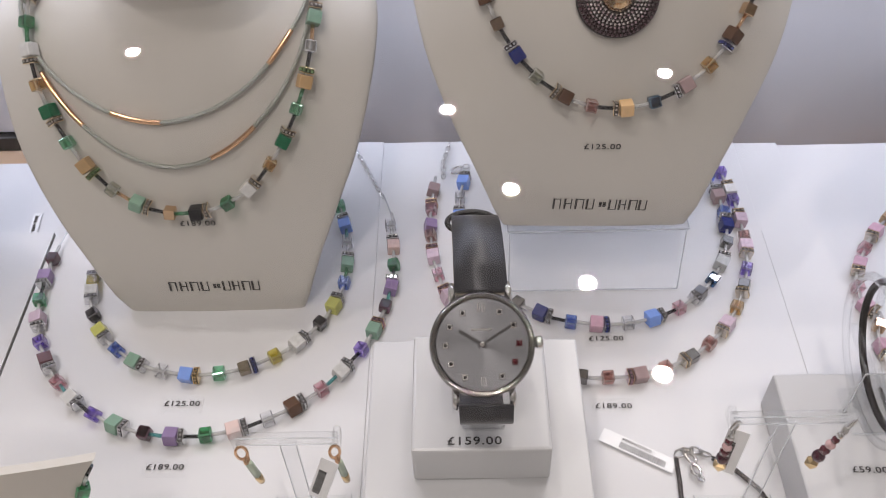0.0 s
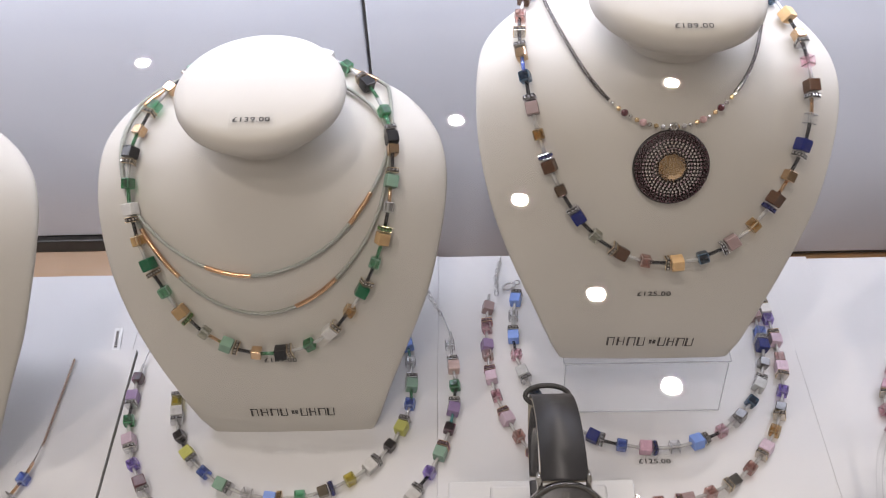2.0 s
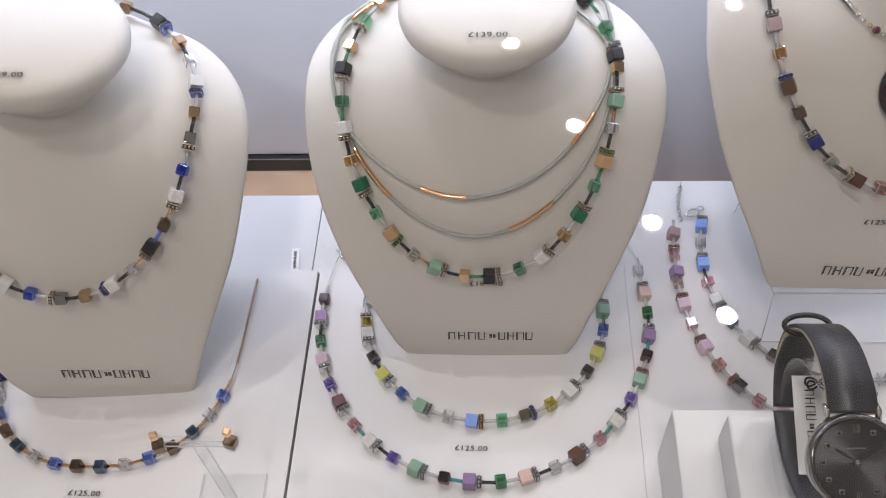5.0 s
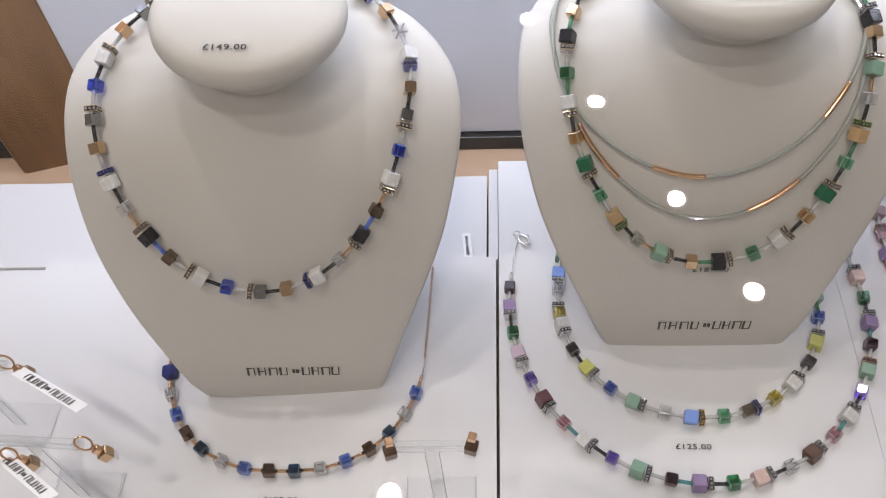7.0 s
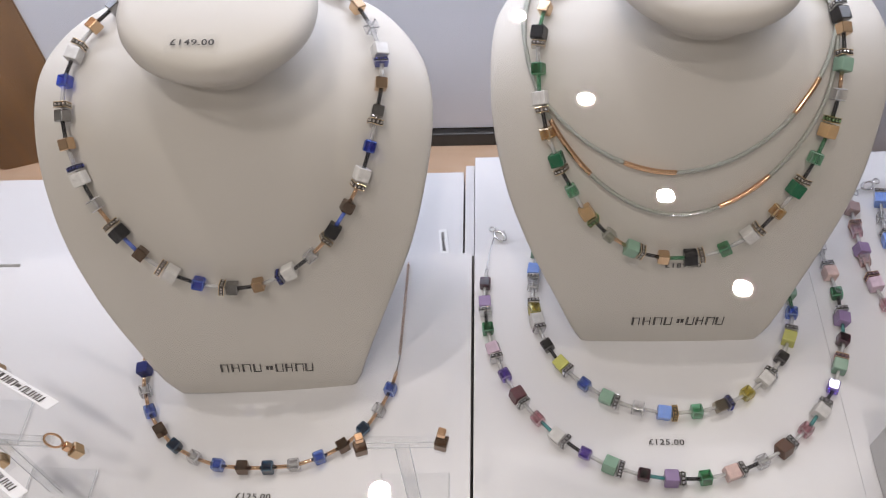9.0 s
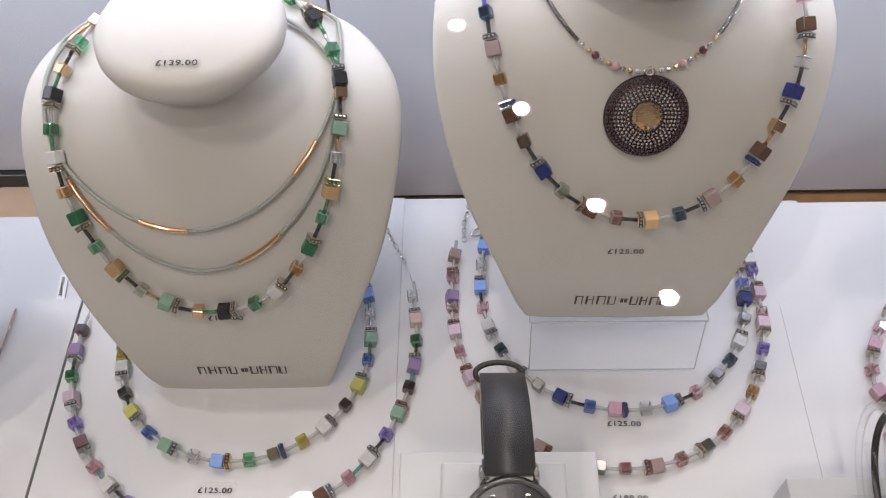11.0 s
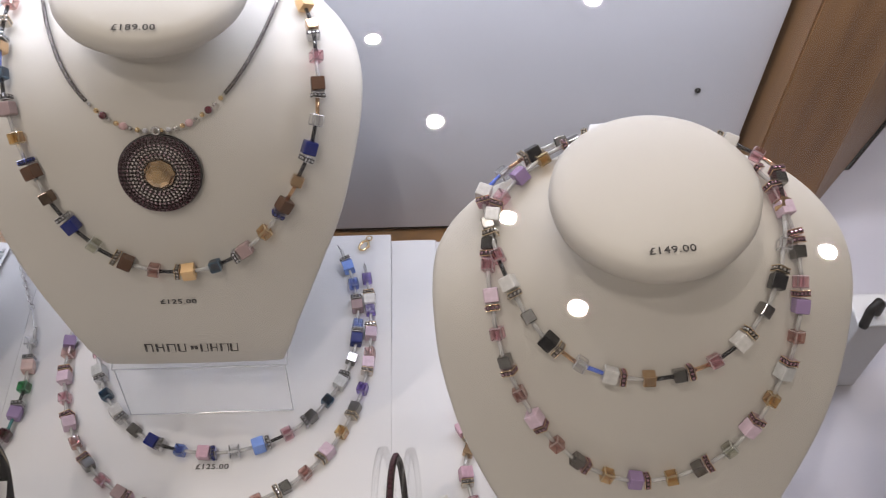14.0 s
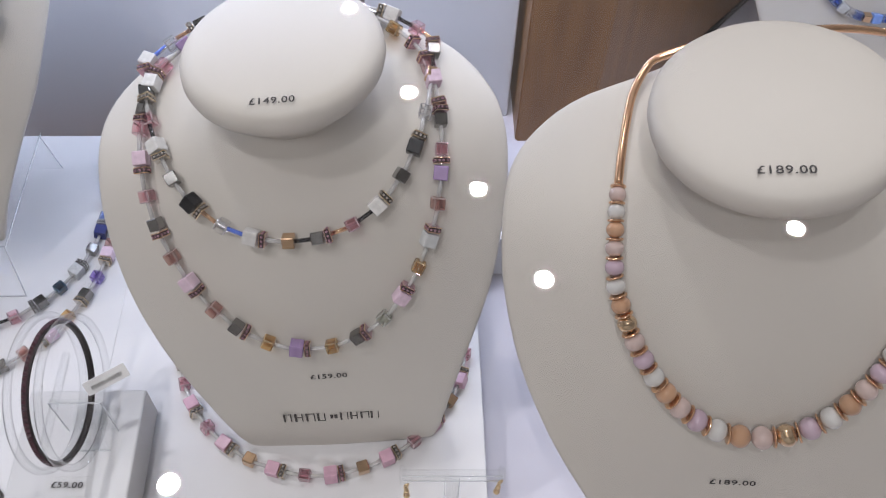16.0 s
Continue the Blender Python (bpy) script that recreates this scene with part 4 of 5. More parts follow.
# edge highlights of the riser, put in as thin pale rods
for a, b in (((0.0216, 0.2792, 0.0356), (0.1034, 0.2792, 0.0356)), ((0.0216, 0.2792, 0.0356), (0.0216, 0.3518, 0.0356)), ((0.1034, 0.2792, 0.0356), (0.1034, 0.3518, 0.0356)),
             ((0.0225, 0.2796, 0.034), (0.0225, 0.2733, 0.0008)), ((0.1025, 0.2796, 0.034), (0.1025, 0.2733, 0.0008)), ((0.0225, 0.2733, 0.0008), (0.1025, 0.2733, 0.0008)),
             ((0.1025, 0.3512, 0.034), (0.1025, 0.3577, 0.0008)), ((0.0225, 0.3512, 0.034), (0.0225, 0.3577, 0.0008))):
    part("cut_edge", rod(bmesh.new(), a, b, 0.00032, 6), ACRYLIC_GLINT, riser)

# ---- price labels on the boards ----
for text, x, y, z, turn in (("£125.00", -0.1226, 0.2128, 0, -1), ("£189.00", -0.1238, 0.1822, 0, -1), ("£125.00", 0.0655, 0.2443, 0, -1), ("£189.00", 0.0644, 0.2085, 0, -1),
                            ("£125.00", -0.3050, 0.1872, 0, -1), ("£59.00", 0.1525, 0.1650, 0.0225, -2)):
    price(text, pose(x, y, z + 0.0002, 0, 0, turn), 0.0036)

# ---- watch on its blocks ----
PL = thing("plinth_box", "white box that carries the watch block", "plinth", None, "", "", finish(box(bmesh.new(), -0.0352, 0.0448, 0.06, 0.2118, 0.0002, 0.046, 0.0008), "plinth_box", BLOCK))
BK = thing("watch_block", "small white block under the watch stand", "plinth", None, "", "", finish(box(bmesh.new(), -0.0178, 0.0297, 0.1512, 0.1990, 0.0462, 0.0665, 0.0012), "watch_block", BLOCK))
price("£159.00", pose(0.0035, 0.1540, 0.0668), 0.0042, sticker=False)

WC = pose(0.0058, 0.1545, 0.1218, 33, 0, 1.5)
wt = thing("wrist_watch", "silver wrist watch with a dark grey leather strap", "watch", Matrix())
R0 = 0.0154
case = part("case", lathe(bmesh.new(), [(0.0120, -0.0052), (0.0144, -0.0048), (0.0154, -0.003), (R0, 0.0), (0.0150, 0.0012), (0.0146, 0.0016), (0.0140, 0.0014), (0.0134, 0.0006)], 72, WC, caps=False), CASE_STEEL, wt, "polished round steel case", True)
bm = lathe(bmesh.new(), [(0.0135, -0.0004), (0.0135, 0.0004), (0.0010, 0.0004)], 64)
for f in bm.faces:
    f.smooth = False
part("dial", bm, DIAL, case, "brushed silver dial", m=WC)
crystal = part("crystal", lathe(bmesh.new(), [(0.0139, 0.0012), (0.0138, 0.0016), (0.006, 0.0019), (0.0005, 0.00195)], 48, WC), WATCH_GLASS, case)
crystal.visible_shadow = False
RED = shade("red_stone", (0.07, 0.004, 0.008), 0.1, coat=0.4)
for k in range(12):
    a = math.pi / 2 - k * math.pi / 6
    c = WC @ Matrix.Translation((0.0107 * math.cos(a), 0.0107 * math.sin(a), 0.0006))
    if k in (0, 6):
        bm = bmesh.new()
        for dx in ((-0.0009, -0.0003, 0.0004, 0.001) if k == 0 else (-0.0006, 0.0, 0.0006)):
            v = box(bmesh.new(), dx - 0.00014, dx + 0.00014, -0.0013, 0.0013, 0, 0.0002)
            me = finish(v, "tmp", DARK)
            me.transform(c)
            bm.from_mesh(me)
            bpy.data.meshes.remove(me)
        part("hour_mark", bm, STEEL, case)
        continue
    bm = box(bmesh.new(), -0.00086, 0.00086, -0.00086, 0.00086, 0, 0.0004, 0.0001, 0, 1)
    bm.transform(c)
    mark = part("hour_mark", bm, STEEL if k not in (3, 4) else RED, case)
    bm = bmesh.new()
    bmesh.ops.create_icosphere(bm, subdivisions=1, radius=0.00062, matrix=c @ Matrix.Translation((0, 0, 0.0004)))
    part("hour_stone", bm, GUNMETAL if k not in (3, 4) else RED, case)
bm = box(bmesh.new(), -0.0030, 0.0030, 0.0040, 0.0046, 0.0004, 0.0005)
bm.transform(WC)
part("dial_print", bm, STEEL, case)
for ang, ln, w in ((148, 0.0078, 0.00045), (31, 0.0112, 0.00036)):
    bm = box(bmesh.new(), -0.0015, ln, -w, w, 0.0008, 0.0010)
    bm.transform(WC @ Matrix.Rotation(radians(ang), 4, "Z"))
    part("pointer", bm, INK, case, "dark watch pointer")
bm = lathe(bmesh.new(), [(0.0006, 0.0008), (0.0009, 0.0009), (0.0009, 0.0012), (0.0004, 0.0014)], 14, WC)
part("pinion", bm, STEEL, case)
bm = lathe(bmesh.new(), [(0.0010, 0.0), (0.0019, 0.0004), (0.0019, 0.0020), (0.0012, 0.0024)], 18, WC @ pose(R0, 0.0002, -0.0015, 0, 90, 0))
part("crown", bm, STEEL, case, "small fluted crown")
for sx in (-1, 1):
    for sy in (-1, 1):
        bm = tube_along(bmesh.new(), [WC @ Vector((sx * 0.0082, sy * 0.0125, -0.0020)), WC @ Vector((sx * 0.0083, sy * 0.0160, -0.0012)), WC @ Vector((sx * 0.0083, sy * 0.0182, -0.0030))], [0.0011, 0.0011, 0.0007], 8)
        part("lug", bm, STEEL, case)


def band(path, w0, w1, thick, name, material, parent, label="", x=0.0062):
    """A flat strap along a path of (y, z)."""
    bm = bmesh.new()
    n = len(path)
    rows = []
    for i, (y, z) in enumerate(path):
        a, b = path[max(0, i - 1)], path[min(n - 1, i + 1)]
        t2 = Vector((b[0] - a[0], b[1] - a[1])).normalized()
        nv = Vector((-t2.y, t2.x))
        w = w0 + (w1 - w0) * i / (n - 1)
        sk = (path[i][0] - 0.154) * -0.03
        pts4 = []
        for u in (-1, -0.86, -0.4, 0.4, 0.86, 1):
            h = thick * (1.0 if abs(u) < 0.5 else 0.75 if abs(u) < 0.9 else 0.25)
            pts4.append(bm.verts.new((x + sk + u * w, y + nv.x * h, z + nv.y * h)))
        for u in (1, -1):
            pts4.append(bm.verts.new((x + sk + u * w, y - nv.x * thick * 0.3, z - nv.y * thick * 0.3)))
        rows.append(pts4)
    for A, B in zip(rows, rows[1:]):
        for j in range(8):
            bm.faces.new((A[j], A[(j + 1) % 8], B[(j + 1) % 8], B[j])).smooth = True
    bm.faces.new(rows[0]), bm.faces.new(rows[-1][::-1])
    bmesh.ops.recalc_face_normals(bm, faces=bm.faces[:])
    return part(name, bm, material, parent, label)


def arc(points, n=24):
    """A smooth run through a few places."""
    pts = [points[0]] + list(points) + [points[-1]]
    out = []
    for i in range(1, len(pts) - 2):
        for k in range(n // 4):
            s = k / (n // 4)
            a, b, c, d = (Vector(pts[i + j]) for j in (-1, 0, 1, 2))
            out.append(tuple(0.5 * ((2 * b) + (c - a) * s + (2 * a - 5 * b + 4 * c - d) * s * s + (3 * b - a - 3 * c + d) * s ** 3)))
    out.append(tuple(points[-1]))
    return out


upper = arc([(0.1682, 0.1290), (0.178, 0.1325), (0.193, 0.1310), (0.206, 0.1220), (0.2125, 0.108), (0.2095, 0.090), (0.198, 0.0765)])
lower = arc([(0.1402, 0.1120), (0.1378, 0.1085), (0.1395, 0.1035), (0.147, 0.092), (0.160, 0.079), (0.180, 0.0735), (0.196, 0.0755)])
band(upper, 0.0079, 0.0070, -0.0013, "upper_strap", STRAP, wt, "dark grey grained leather strap")
band([(y * 0.98 + 0.0035, z * 0.985 + 0.0005) for y, z in upper], 0.0080, 0.0070, -0.0003, "strap_lining", LINING, wt)
band(lower, 0.0079, 0.0072, 0.0013, "lower_strap", STRAP, wt)
keep = part("strap_keeper", tube_along(bmesh.new(), [(0.0038 + math.cos(a) * 0.0082, 0.2115 + math.sin(a) * 0.0035, 0.1105 + math.sin(a) * 0.0015 + 0.003) for a in (k * math.pi / 12 for k in range(24))], 0.0010, 8, closed=True), STRAP_EDGE, wt, "black leather keeper loop")
cuff = thing("watch_cuff", "clear acrylic cuff that holds the watch upright", "stand", Matrix())
ob = band([(0.172 + 0.030 * math.cos(a), 0.1000 + 0.0245 * math.sin(a)) for a in (math.radians(d) for d in range(150, -150, -10))], 0.0068, 0.0068, 0.0009, "cuff_band", ACRYLIC, cuff)
ob.visible_shadow = False
ob = part("cuff_foot", box(bmesh.new(), -0.004, 0.016, 0.165, 0.187, 0.0667, 0.0755, 0.0008), ACRYLIC, cuff)
ob.visible_shadow = False


def tag_thing(m, w, h, bars, label, mark=True):
    """A thin tag with printed bars along its length (x)."""
    t = thing("price_tag", label, "tag", m, "price tags")
    part("card", box(bmesh.new(), -w / 2, w / 2, -h / 2, h / 2, -0.00015, 0.00015, 0.0001, 0, 1), TAG, t)
    bm = bmesh.new()
    rnd = random.Random(int(w * 1e5) + bars)
    if mark:
        k = logo_mesh(w * 0.72)
        k.transform(pose(0, -h * 0.22, 0.0003, -90))
        part("printed_mark", k, LOGO_INK, t)
    if bars:
        x = -w * 0.38
        while x < w * 0.22:
            d = rnd.choice((0.00025, 0.0004, 0.0006))
            box(bm, x, x + d, -h * 0.05, h * 0.38, 0.0002, 0.0003)
            x += d + rnd.choice((0.00025, 0.0004))
        if mark:
            box(bm, -w * 0.36, w * 0.1, -h * 0.36, -h * 0.18, 0.0002, 0.0003)
        part("barcode", bm, INK, t)
    else:
        bm.free()
    return t


slope = radians(24)
m = Matrix(((0, 1, 0), (-math.cos(slope), 0, -math.sin(slope)), (-math.sin(slope), 0, math.cos(slope)))).to_4x4()
m.translation = (0.0080, 0.1840, 0.0885)
wtag = tag_thing(m, 0.036, 0.0150, 0, "white tag with a printed mark tied to the watch")
for k, r in ((0, 0.0042), (1, 0.0034)):
    cord = [(-0.0155 + 0.0012 * k + 0.0016 * math.sin(a * 2), math.cos(a) * r + 0.001, 0.0012 + 0.0022 * math.sin(a) ** 2) for a in (j * math.pi / 10 for j in range(20))]
    part("cord", tube_along(bmesh.new(), cord, 0.0004, 6, closed=True), STRAP_EDGE, wtag, "black tag cord")
tag_thing(pose(0.0715, 0.1872, 0.0012, 0, 0, 150.5), 0.032, 0.0066, 9, "clear white barcode tag on a bracelet clasp", False)
part("figures", text_mesh("5035/30-0824", 0.0019, 1.0), None, bpy.data.objects["price_tag.001"], m=pose(0.001, -0.0018, 0.0004))
tag_thing(pose(-0.2247, 0.3290, -0.0053, 0, 0, -84), 0.017, 0.0046, 0, "small white tag with a printed mark")
tag_thing(pose(-0.0668, 0.3710, 0.0025, 0, 0, 80), 0.021, 0.0075, 7, "white barcode tag beside a necklace chain", False)
price("£125.00", pose(-0.0648, 0.3715, 0.0028, 0, 0, 80), 0.0024, sticker=False)

# ---- bangle on its block ----
thing("bangle_block", "white block under the bangle holder", "plinth", None, "", "", finish(box(bmesh.new(), 0.1270, 0.1782, 0.140, 0.2096, 0.0002, 0.0223, 0.0010), "bangle_block", BLOCK))
U = Vector((-0.092, 0.002, 0.996)).normalized()
H = Vector((-0.023, -1.0, 0.0)).normalized()
N = U.cross(H).normalized()
BC = Vector((0.1571, 0.1906, 0.0590))
BR = 0.0288


def hoop(centre, radius, w, thick, n=64, squash=1.0):
    """A flat band bent round to a ring, standing in the plane of U and H."""
    bm = bmesh.new()
    rows = []
    for k in range(n):
        a = 2 * math.pi * k / n
        d = U * math.sin(a) * squash + H * math.cos(a)
        rows.append([bm.verts.new(centre + d * (radius + dr) + N * dn) for dr, dn in ((-thick, -w), (thick, -w), (thick, w), (-thick, w))])
    for k in range(n):
        A, B = rows[k], rows[(k + 1) % n]
        for j in range(4):
            bm.faces.new((A[j], A[(j + 1) % 4], B[(j + 1) % 4], B[j])).smooth = True
    bmesh.ops.recalc_face_normals(bm, faces=bm.faces[:])
    return bm


bg = thing("bangle", "slim bangle set with dark plum rhinestones", "bracelet", Matrix())
part("band", hoop(BC - N * 0.001, BR - 0.0010, 0.0013, 0.0005), GUNMETAL, bg)
bm = bmesh.new()
for k in range(84):
    a = 2 * math.pi * k / 84
    bmesh.ops.create_icosphere(bm, subdivisions=1, radius=0.00118, matrix=Matrix.Translation(BC - N * 0.001 + (U * math.sin(a) + H * math.cos(a)) * (BR - 0.0002)))
part("stone_row", bm, PLUM, bg, "row of dark plum rhinestones")
hd = thing("bangle_holder", "clear acrylic ring holder on a white block", "stand", Matrix())
for off, rr in ((-0.0062, BR + 0.0022), (0.0050, BR + 0.0012)):
    o = part("ring_plate", hoop(BC + N * off, rr, 0.0011, 0.0014), ACRYLIC, hd)
    o.visible_shadow = False
for dims in ((0.1500, 0.1680, 0.1800, 0.2010, 0.0225, 0.0245), (0.1490, 0.1700, 0.1890, 0.1910, 0.0246, 0.0520), (0.1500, 0.1530, 0.1690, 0.2120, 0.0500, 0.0530)):
    o = part("bracket", box(bmesh.new(), *dims, 0.0004), ACRYLIC, hd)
    o.visible_shadow = False
for a, b in (((0.1490, 0.1889, 0.0246), (0.1490, 0.1889, 0.0520)), ((0.1700, 0.1889, 0.0246), (0.1700, 0.1889, 0.0520)), ((0.1490, 0.1889, 0.0520), (0.1700, 0.1889, 0.0520)),
             ((0.1500, 0.1800, 0.0245), (0.1680, 0.1800, 0.0245))):
    part("cut_edge", rod(bmesh.new(), a, b, 0.0003, 6), ACRYLIC_GLINT, hd)
tag_thing(pose(0.1690, 0.2015, 0.0480, 50, -8, 28), 0.0185, 0.0064, 0, "white tag with a printed mark hanging from the bangle")


# ---- earring stands ----
def earring_stand(x, y, z, width, turn, label, foot=0.0):
    """A clear T: bar, blade and foot plate. z: height of the bar over the foot."""
    t = thing("earring_stand", label, "stand", pose(x, y, foot, 0, 0, turn), "earring stands")
    pieces = [part("bar", tube_along(bmesh.new(), [(-width / 2, 0, z), (-width * 0.17, 0, z), (width * 0.17, 0, z), (width / 2, 0, z)], 0.0022, 10), ACRYLIC, t)]
    for sx in (-1, 1):
        pieces.append(part("bar_end", box(bmesh.new(), sx * width / 2 - 0.0012, sx * width / 2 + 0.0012, -0.0028, 0.0028, z - 0.003, z + 0.0034, 0.0004, 0, 1), ACRYLIC, t))
    pieces.append(part("blade", box(bmesh.new(), -0.0028, 0.0028, -0.0010, 0.0010, 0.0022, z - 0.0022, 0.0003, 0, 1), ACRYLIC, t))
    pieces.append(part("foot_plate", box(bmesh.new(), -0.0150, 0.0150, -0.011, 0.011, 0.0002, 0.0022, 0.0004, 0, 1), ACRYLIC, t))
    for o in pieces:
        o.visible_shadow = False
    # pale rods again stand in for the light caught in the edges
    for a, b in (((-0.015, -0.011, 0.002), (0.015, -0.011, 0.002)), ((-0.015, -0.011, 0.002), (-0.015, 0.011, 0.002)), ((0.015, -0.011, 0.002), (0.015, 0.011, 0.002)),
                 ((-0.0028, -0.0008, 0.003), (-0.0028, -0.0008, z - 0.002)), ((0.0028, -0.0008, 0.003), (0.0028, -0.0008, z - 0.002)),
                 ((-width / 2, -0.0012, z + 0.0019), (width / 2, -0.0012, z + 0.0019)), ((-width / 2, -0.0019, z - 0.0012), (width / 2, -0.0019, z - 0.0012))):
        part("cut_edge", rod(bmesh.new(), a, b, 0.00024, 6), ACRYLIC_GLINT, t)
    return t


def ring_part(parent, c, r, wire, material, turn=0.0, name="hoop", tall=1.0):
    bm = bmesh.new()
    m = Matrix.Translation(c) @ Matrix.Rotation(radians(turn), 4, "Z")
    tube_along(bm, [m @ Vector((r * math.cos(a), 0, r * tall * math.sin(a))) for a in (k * math.pi / 10 for k in range(20))], wire, 6, closed=True)
    part(name, bm, material, parent, smooth=True)


MINT_STONE = shade("pale_mint_stone", (0.50, 0.58, 0.46), 0.25, vary=0.1, grain=300)


def stick_earring(x, y, z, tilt):
    t = thing("drop_earring", "gold hoop earring with a slim mint stone drop", "earring", pose(x, y, z, 0, tilt) @ Matrix.Scale(1.4, 4), "gold mint earrings")
    ring_part(t, Vector((0, 0, -0.0015)), 0.0013, 0.0004, GOLD, 35, tall=2.0)
    ring_part(t, Vector((0, 0, -0.0050)), 0.0009, 0.0004, GOLD, 80)
    part("stone", lathe(bmesh.new(), [(0.0006, -0.0130), (0.0010, -0.0126), (0.0010, -0.0066), (0.0006, -0.0060)], 8), MINT_STONE, t)
    part("gold_tip", lathe(bmesh.new(), [(0.0003, -0.0164), (0.0009, -0.0160), (0.0011, -0.0132), (0.0007, -0.0128)], 8), PALE_GOLD, t)


def bead_earring(x, y, z, tilt, stones, size=0.0022, label="silver drop earring with plum and gold beads", metal=None, grow=1.5):
    t = thing("drop_earring", label, "earring", pose(x, y, z, 0, tilt) @ Matrix.Scale(grow, 4), "bead drop earrings")
    ring_part(t, Vector((0, 0, 0.0008)), 0.0011, 0.00035, metal or SILVER, 30, tall=1.3)
    ring_part(t, Vector((0, 0, -0.0018)), 0.0010, 0.0004, metal or SILVER, 70)
    zz = -0.0032
    for k, mat in enumerate(stones):
        d = size * (0.75 + 0.13 * k)
        bm = bmesh.new()
        bmesh.ops.create_icosphere(bm, subdivisions=1 if k % 2 else 2, radius=d * 0.55, matrix=Matrix.Translation((0, 0, zz - d * 0.5)))
        part("bead", bm, mat, t)
        zz -= d * 1.02


def cube_earring(x, y, z, turn, hoop_size=0.0, mats=None, label="rose gold earring with a crystal cube"):
    mats = mats or (GOLD, CHAMPAGNE if hoop_size else bead_shade("m", "bronze"), bead_shade("k", "clear"))
    t = thing("cube_earring", label, "earring", pose(x, y, z, 0, -28 if hoop_size else 4, 0) @ pose(0, 0, 0, 0, 0, turn), "cube earrings")
    if hoop_size:
        ring_part(t, Vector((0, 0, -hoop_size * 0.6)), hoop_size * 0.42, 0.0005, GOLD, 40, tall=1.8)
    zz = -hoop_size * 1.5 + (0.0 if hoop_size else 0.006)
    up = 0.0 if hoop_size else 0.0045
    part("small_cube", box(bmesh.new(), -0.0015, 0.0015, -0.0015, 0.0015, zz - 0.003 + up, zz + up, 0.0003, 0, 1), mats[0], t)
    if up:
        part("post", rod(bmesh.new(), (0, 0, zz - 0.0036), (0, 0, zz - 0.003 + up), 0.0005, 6), mats[0], t)
    part("large_cube", box(bmesh.new(), -0.0024, 0.0024, -0.0024, 0.0024, zz - 0.0086, zz - 0.0036, 0.0004, 0, 1), mats[1], t)
    part("crystal_end", box(bmesh.new(), -0.0022, 0.0022, -0.0022, 0.0022, zz - 0.0116, zz - 0.0088, 0.0005, 0, 1), mats[2], t)


earring_stand(-0.0602, 0.1575, 0.0655, 0.0345, 0, "clear acrylic T stand with two gold drop earrings")
stick_earring(-0.0762, 0.1540, 0.0640, -10)
stick_earring(-0.0442, 0.1540, 0.0640, -6)
tag_thing(pose(-0.0490, 0.1500, 0.0500, 62, -72, 10), 0.025, 0.0066, 6, "white barcode tag hanging from an earring stand", False)
earring_stand(0.1055, 0.1555, 0.0780, 0.0365, 0, "clear acrylic T stand with two plum drop earrings")
bead_earring(0.0872, 0.1515, 0.0785, 0, (SILVER, GARNET, ROSE_STONE, GARNET, PLUM, PALE_GOLD))
bead_earring(0.1240, 0.1515, 0.0785, 14, (SILVER, GARNET, ROSE_STONE, GARNET, PLUM, PALE_GOLD))
tag_thing(pose(0.0890, 0.1510, 0.0640, 60, -90, 6), 0.027, 0.0068, 6, "white barcode tag hanging from an earring stand", False)
earring_stand(-0.2335, 0.1870, 0.0608, 0.0335, 1, "clear acrylic T stand with two rose gold cube earrings")
cube_earring(-0.2490, 0.1840, 0.0620, 20)
cube_earring(-0.2180, 0.1845, 0.0655, -15)
earring_stand(0.3122, 0.1528, 0.0595, 0.0380, -1, "clear acrylic T stand with two small gold earrings")
bead_earring(0.2945, 0.1490, 0.0585, 0, (PALE_GOLD, CHAMPAGNE, PALE_GOLD), 0.0026, "small gold drop earring", PALE_GOLD, 1.0)
bead_earring(0.3300, 0.1490, 0.0605, 4, (PALE_GOLD, CHAMPAGNE, PALE_GOLD), 0.0026, "small gold drop earring", PALE_GOLD, 1.0)
earring_stand(-0.3930, 0.1890, 0.0590, 0.0400, -3, "clear acrylic T stand with gold cube earrings and tags")
earring_stand(-0.4330, 0.2230, 0.0610, 0.0400, -3, "clear acrylic T stand with gold cube earrings and tags")
cube_earring(-0.3722, 0.1880, 0.0625, 25, 0.0056, None, "gold hoop earring with bronze and crystal cubes")
cube_earring(-0.4030, 0.1850, 0.0585, 25, 0.0050, None, "gold hoop earring with bronze and crystal cubes")
cube_earring(-0.4135, 0.2220, 0.0665, 25, 0.0056, None, "gold hoop earring with bronze and crystal cubes")
tag_thing(pose(-0.3918, 0.2120, 0.0588, 28, 0, 152), 0.037, 0.0064, 0, "white tag with a printed mark on an earring")
tag_thing(pose(-0.3935, 0.1770, 0.0540, 28, 0, 146), 0.033, 0.0064, 0, "white tag with a printed mark on an earring")

# ---- bracelet by the plinth ----
t = thing("chain_bracelet", "dark steel mesh bracelet with a silver clasp", "bracelet", Matrix())
part("mesh_band", tube_along(bmesh.new(), [(0.0865, 0.1835, 0.0016), (0.0862, 0.172, 0.0016), (0.0850, 0.160, 0.0016), (0.083, 0.140, 0.0016), (0.083, 0.110, 0.0016)], 0.0010, 8), DARK_STRAND, t)
part("mesh_band", tube_along(bmesh.new(), [(0.1010, 0.1830, 0.0016), (0.1085, 0.1785, 0.0016), (0.1170, 0.1690, 0.0016), (0.1240, 0.150, 0.0016), (0.125, 0.115, 0.0016)], 0.0010, 8), DARK_STRAND, t)
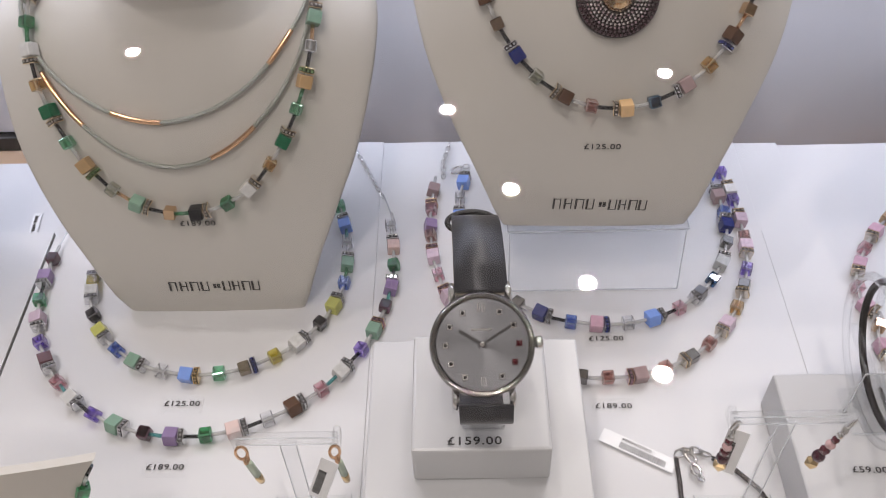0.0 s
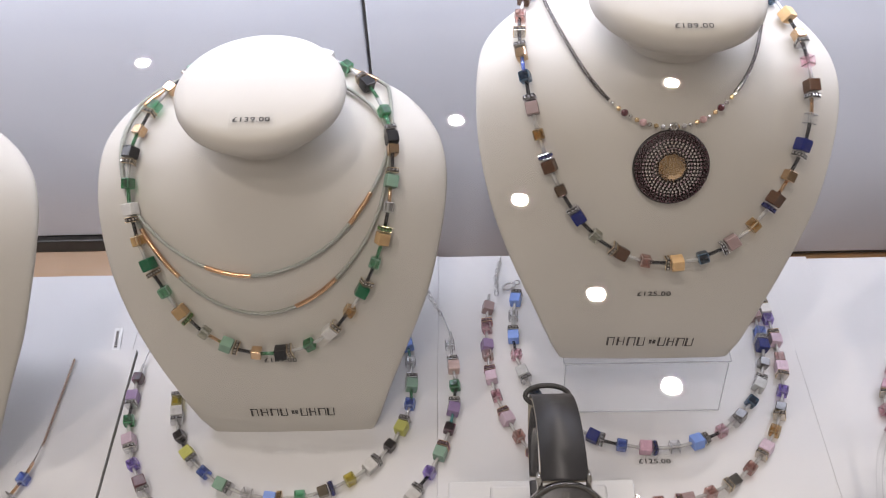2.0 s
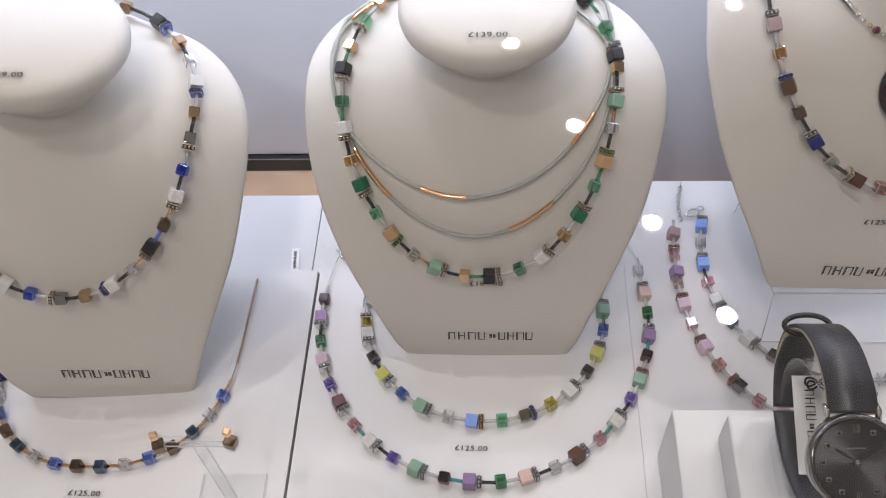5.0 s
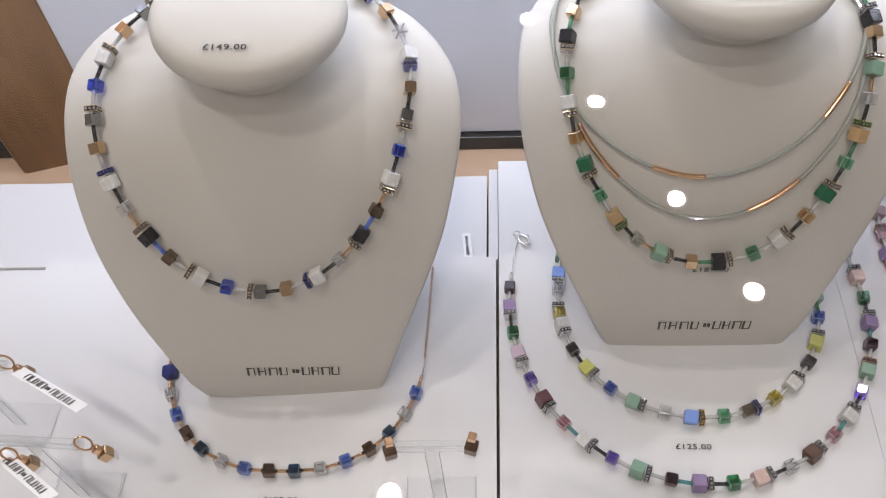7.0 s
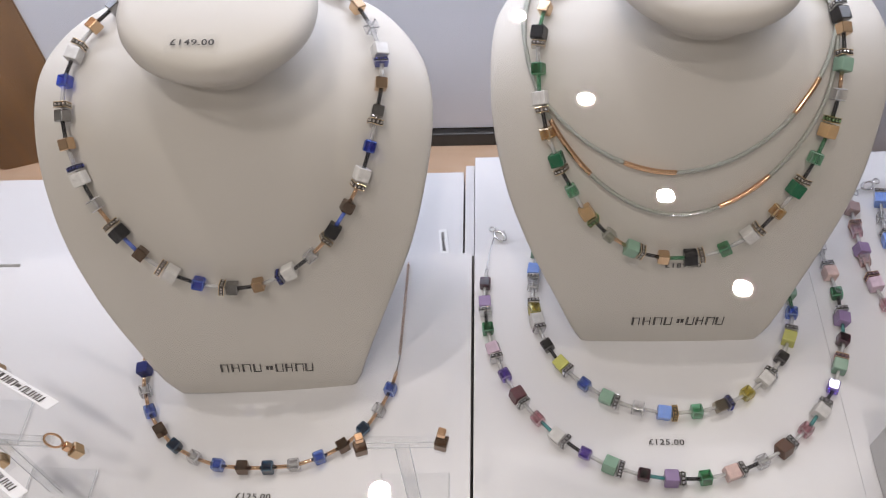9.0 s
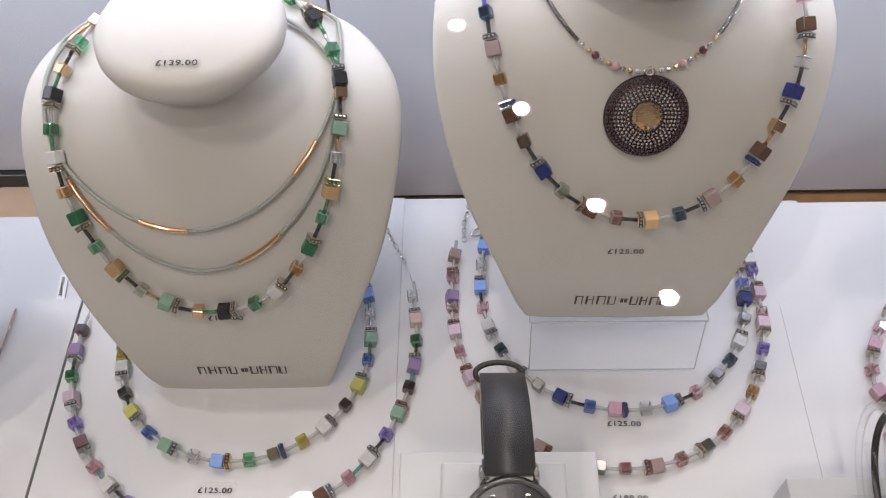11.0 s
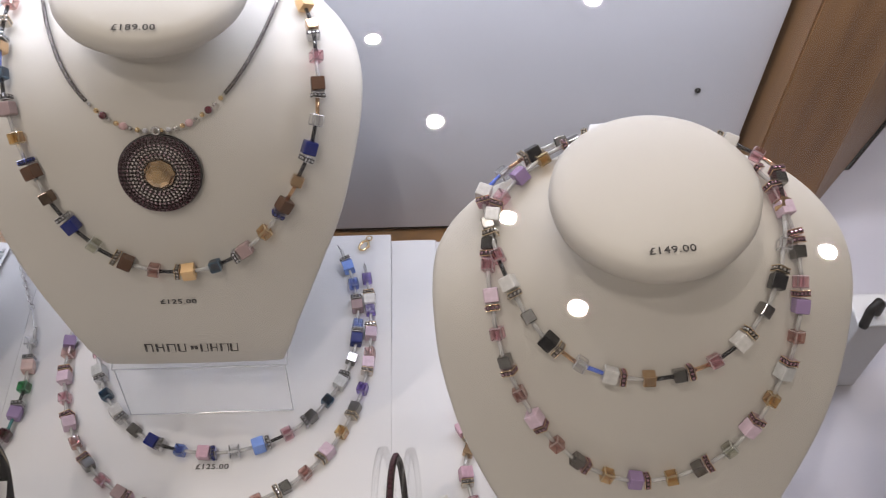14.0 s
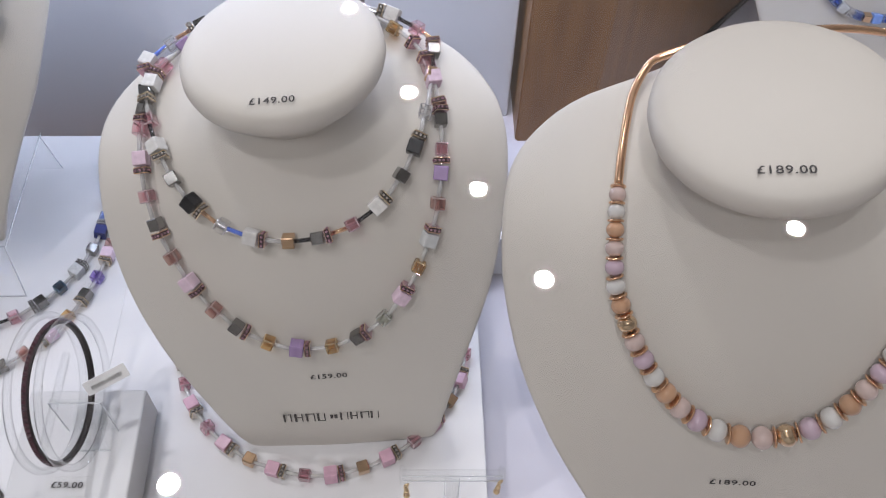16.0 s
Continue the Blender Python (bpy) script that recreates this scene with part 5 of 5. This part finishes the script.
chain_part(t, [(0.0865, 0.1840, 0.0022), (0.0900, 0.1860, 0.0022), (0.0940, 0.1865, 0.0022), (0.1005, 0.1835, 0.0022)], 0.0021, 0.0005)
clasp_part(t, pose(0.0925, 0.1830, 0.0012, 0, 0, 30) @ Matrix.Scale(0.72, 4))
clasp_part(t, pose(0.0935, 0.1775, 0.0012, 0, 0, 200) @ Matrix.Scale(0.72, 4))

# ---- small bracelet stand at the front ----
bm = bmesh.new()


def stand_place(h, u):
    """A leaning sheet: h up from the foot, u across from its outer side (0) to its free edge (1)."""
    edge = -0.1180 - 0.020 * min(1.0, (1 - h) * 1.9) ** 0.8
    x = -0.205 + (edge + 0.205) * u
    bow = 0.010 * (1 - (2 * u - 1) ** 2)
    return Vector((x, 0.114 + 0.028 * h - bow * (0.4 + 0.6 * h), 0.0002 + h * (0.0860 - 0.0065 * max(0.0, (u - 0.65) / 0.35) ** 2)))


front = [[bm.verts.new(stand_place(j / 16, i / 20)) for i in range(21)] for j in range(17)]
rear = [[bm.verts.new(stand_place(j / 16, i / 20) + Vector((0, 0.0035, 0.0 if j == 0 else -0.0008))) for i in range(21)] for j in range(17)]
for g, flip in ((front, False), (rear, True)):
    for j in range(16):
        for i in range(20):
            q = [g[j][i], g[j][i + 1], g[j + 1][i + 1], g[j + 1][i]]
            bm.faces.new(q[::-1] if flip else q).smooth = True
rim = [(0, i) for i in range(20)] + [(j, 20) for j in range(16)] + [(16, i) for i in range(20, 0, -1)] + [(j, 0) for j in range(16, 0, -1)]
for (j, i), (l, k) in zip(rim, rim[1:] + rim[:1]):
    bm.faces.new((front[j][i], rear[j][i], rear[l][k], front[l][k]))
bmesh.ops.recalc_face_normals(bm, faces=bm.faces[:])
me = finish(bm, "bracelet_stand", LEATHER)
me.set_sharp_from_angle(angle=radians(40))
thing("bracelet_stand", "cream leatherette bracelet stand with a rounded top", "stand", None, "", "", me)
t = thing("bead_bracelet", "green cube bead bracelet over a cream stand", "bracelet", Matrix())
pts = [stand_place(h, 1.0) + Vector((0.001, 0.001, 0.0)) for h in (0.97 - 0.02 * k for k in range(30))]
string_beads(t, pts, [Vector((0.5, -0.5, 0.7))] * len(pts), "", "tk tc kgreen tc rs cmint tk kgreen tc cdkgreen rs tc kmint tk", start=0.001, seed=51, scale=0.8)

# ---- block behind the fifth bust ----
thing("small_block", "small white block behind a necklace bust", "plinth", None, "", "", finish(box(bmesh.new(), 0.3870, 0.4080, 0.2980, 0.3180, BASE + 0.0052, 0.0240, 0.0010), "small_block", BLOCK))
bm = bmesh.new()
tube_along(bm, [(0.3880, 0.2970, 0.0260), (0.3890, 0.3000, 0.0360), (0.3930, 0.3030, 0.0390), (0.3970, 0.3050, 0.0335), (0.3980, 0.3055, 0.0255)], 0.0024, 8)
thing("strap_clip", "black leather strap end on a white block", "strap", None, "", "", finish(bm, "strap_clip", STRAP_EDGE))
riser2 = thing("bust_plinth", "white plinth under the collar bust", "plinth", None, "", "", finish(box(bmesh.new(), 0.396, 0.452, 0.130, 0.200, BASE + 0.0052, 0.0428, 0.0010), "bust_plinth", BLOCK))
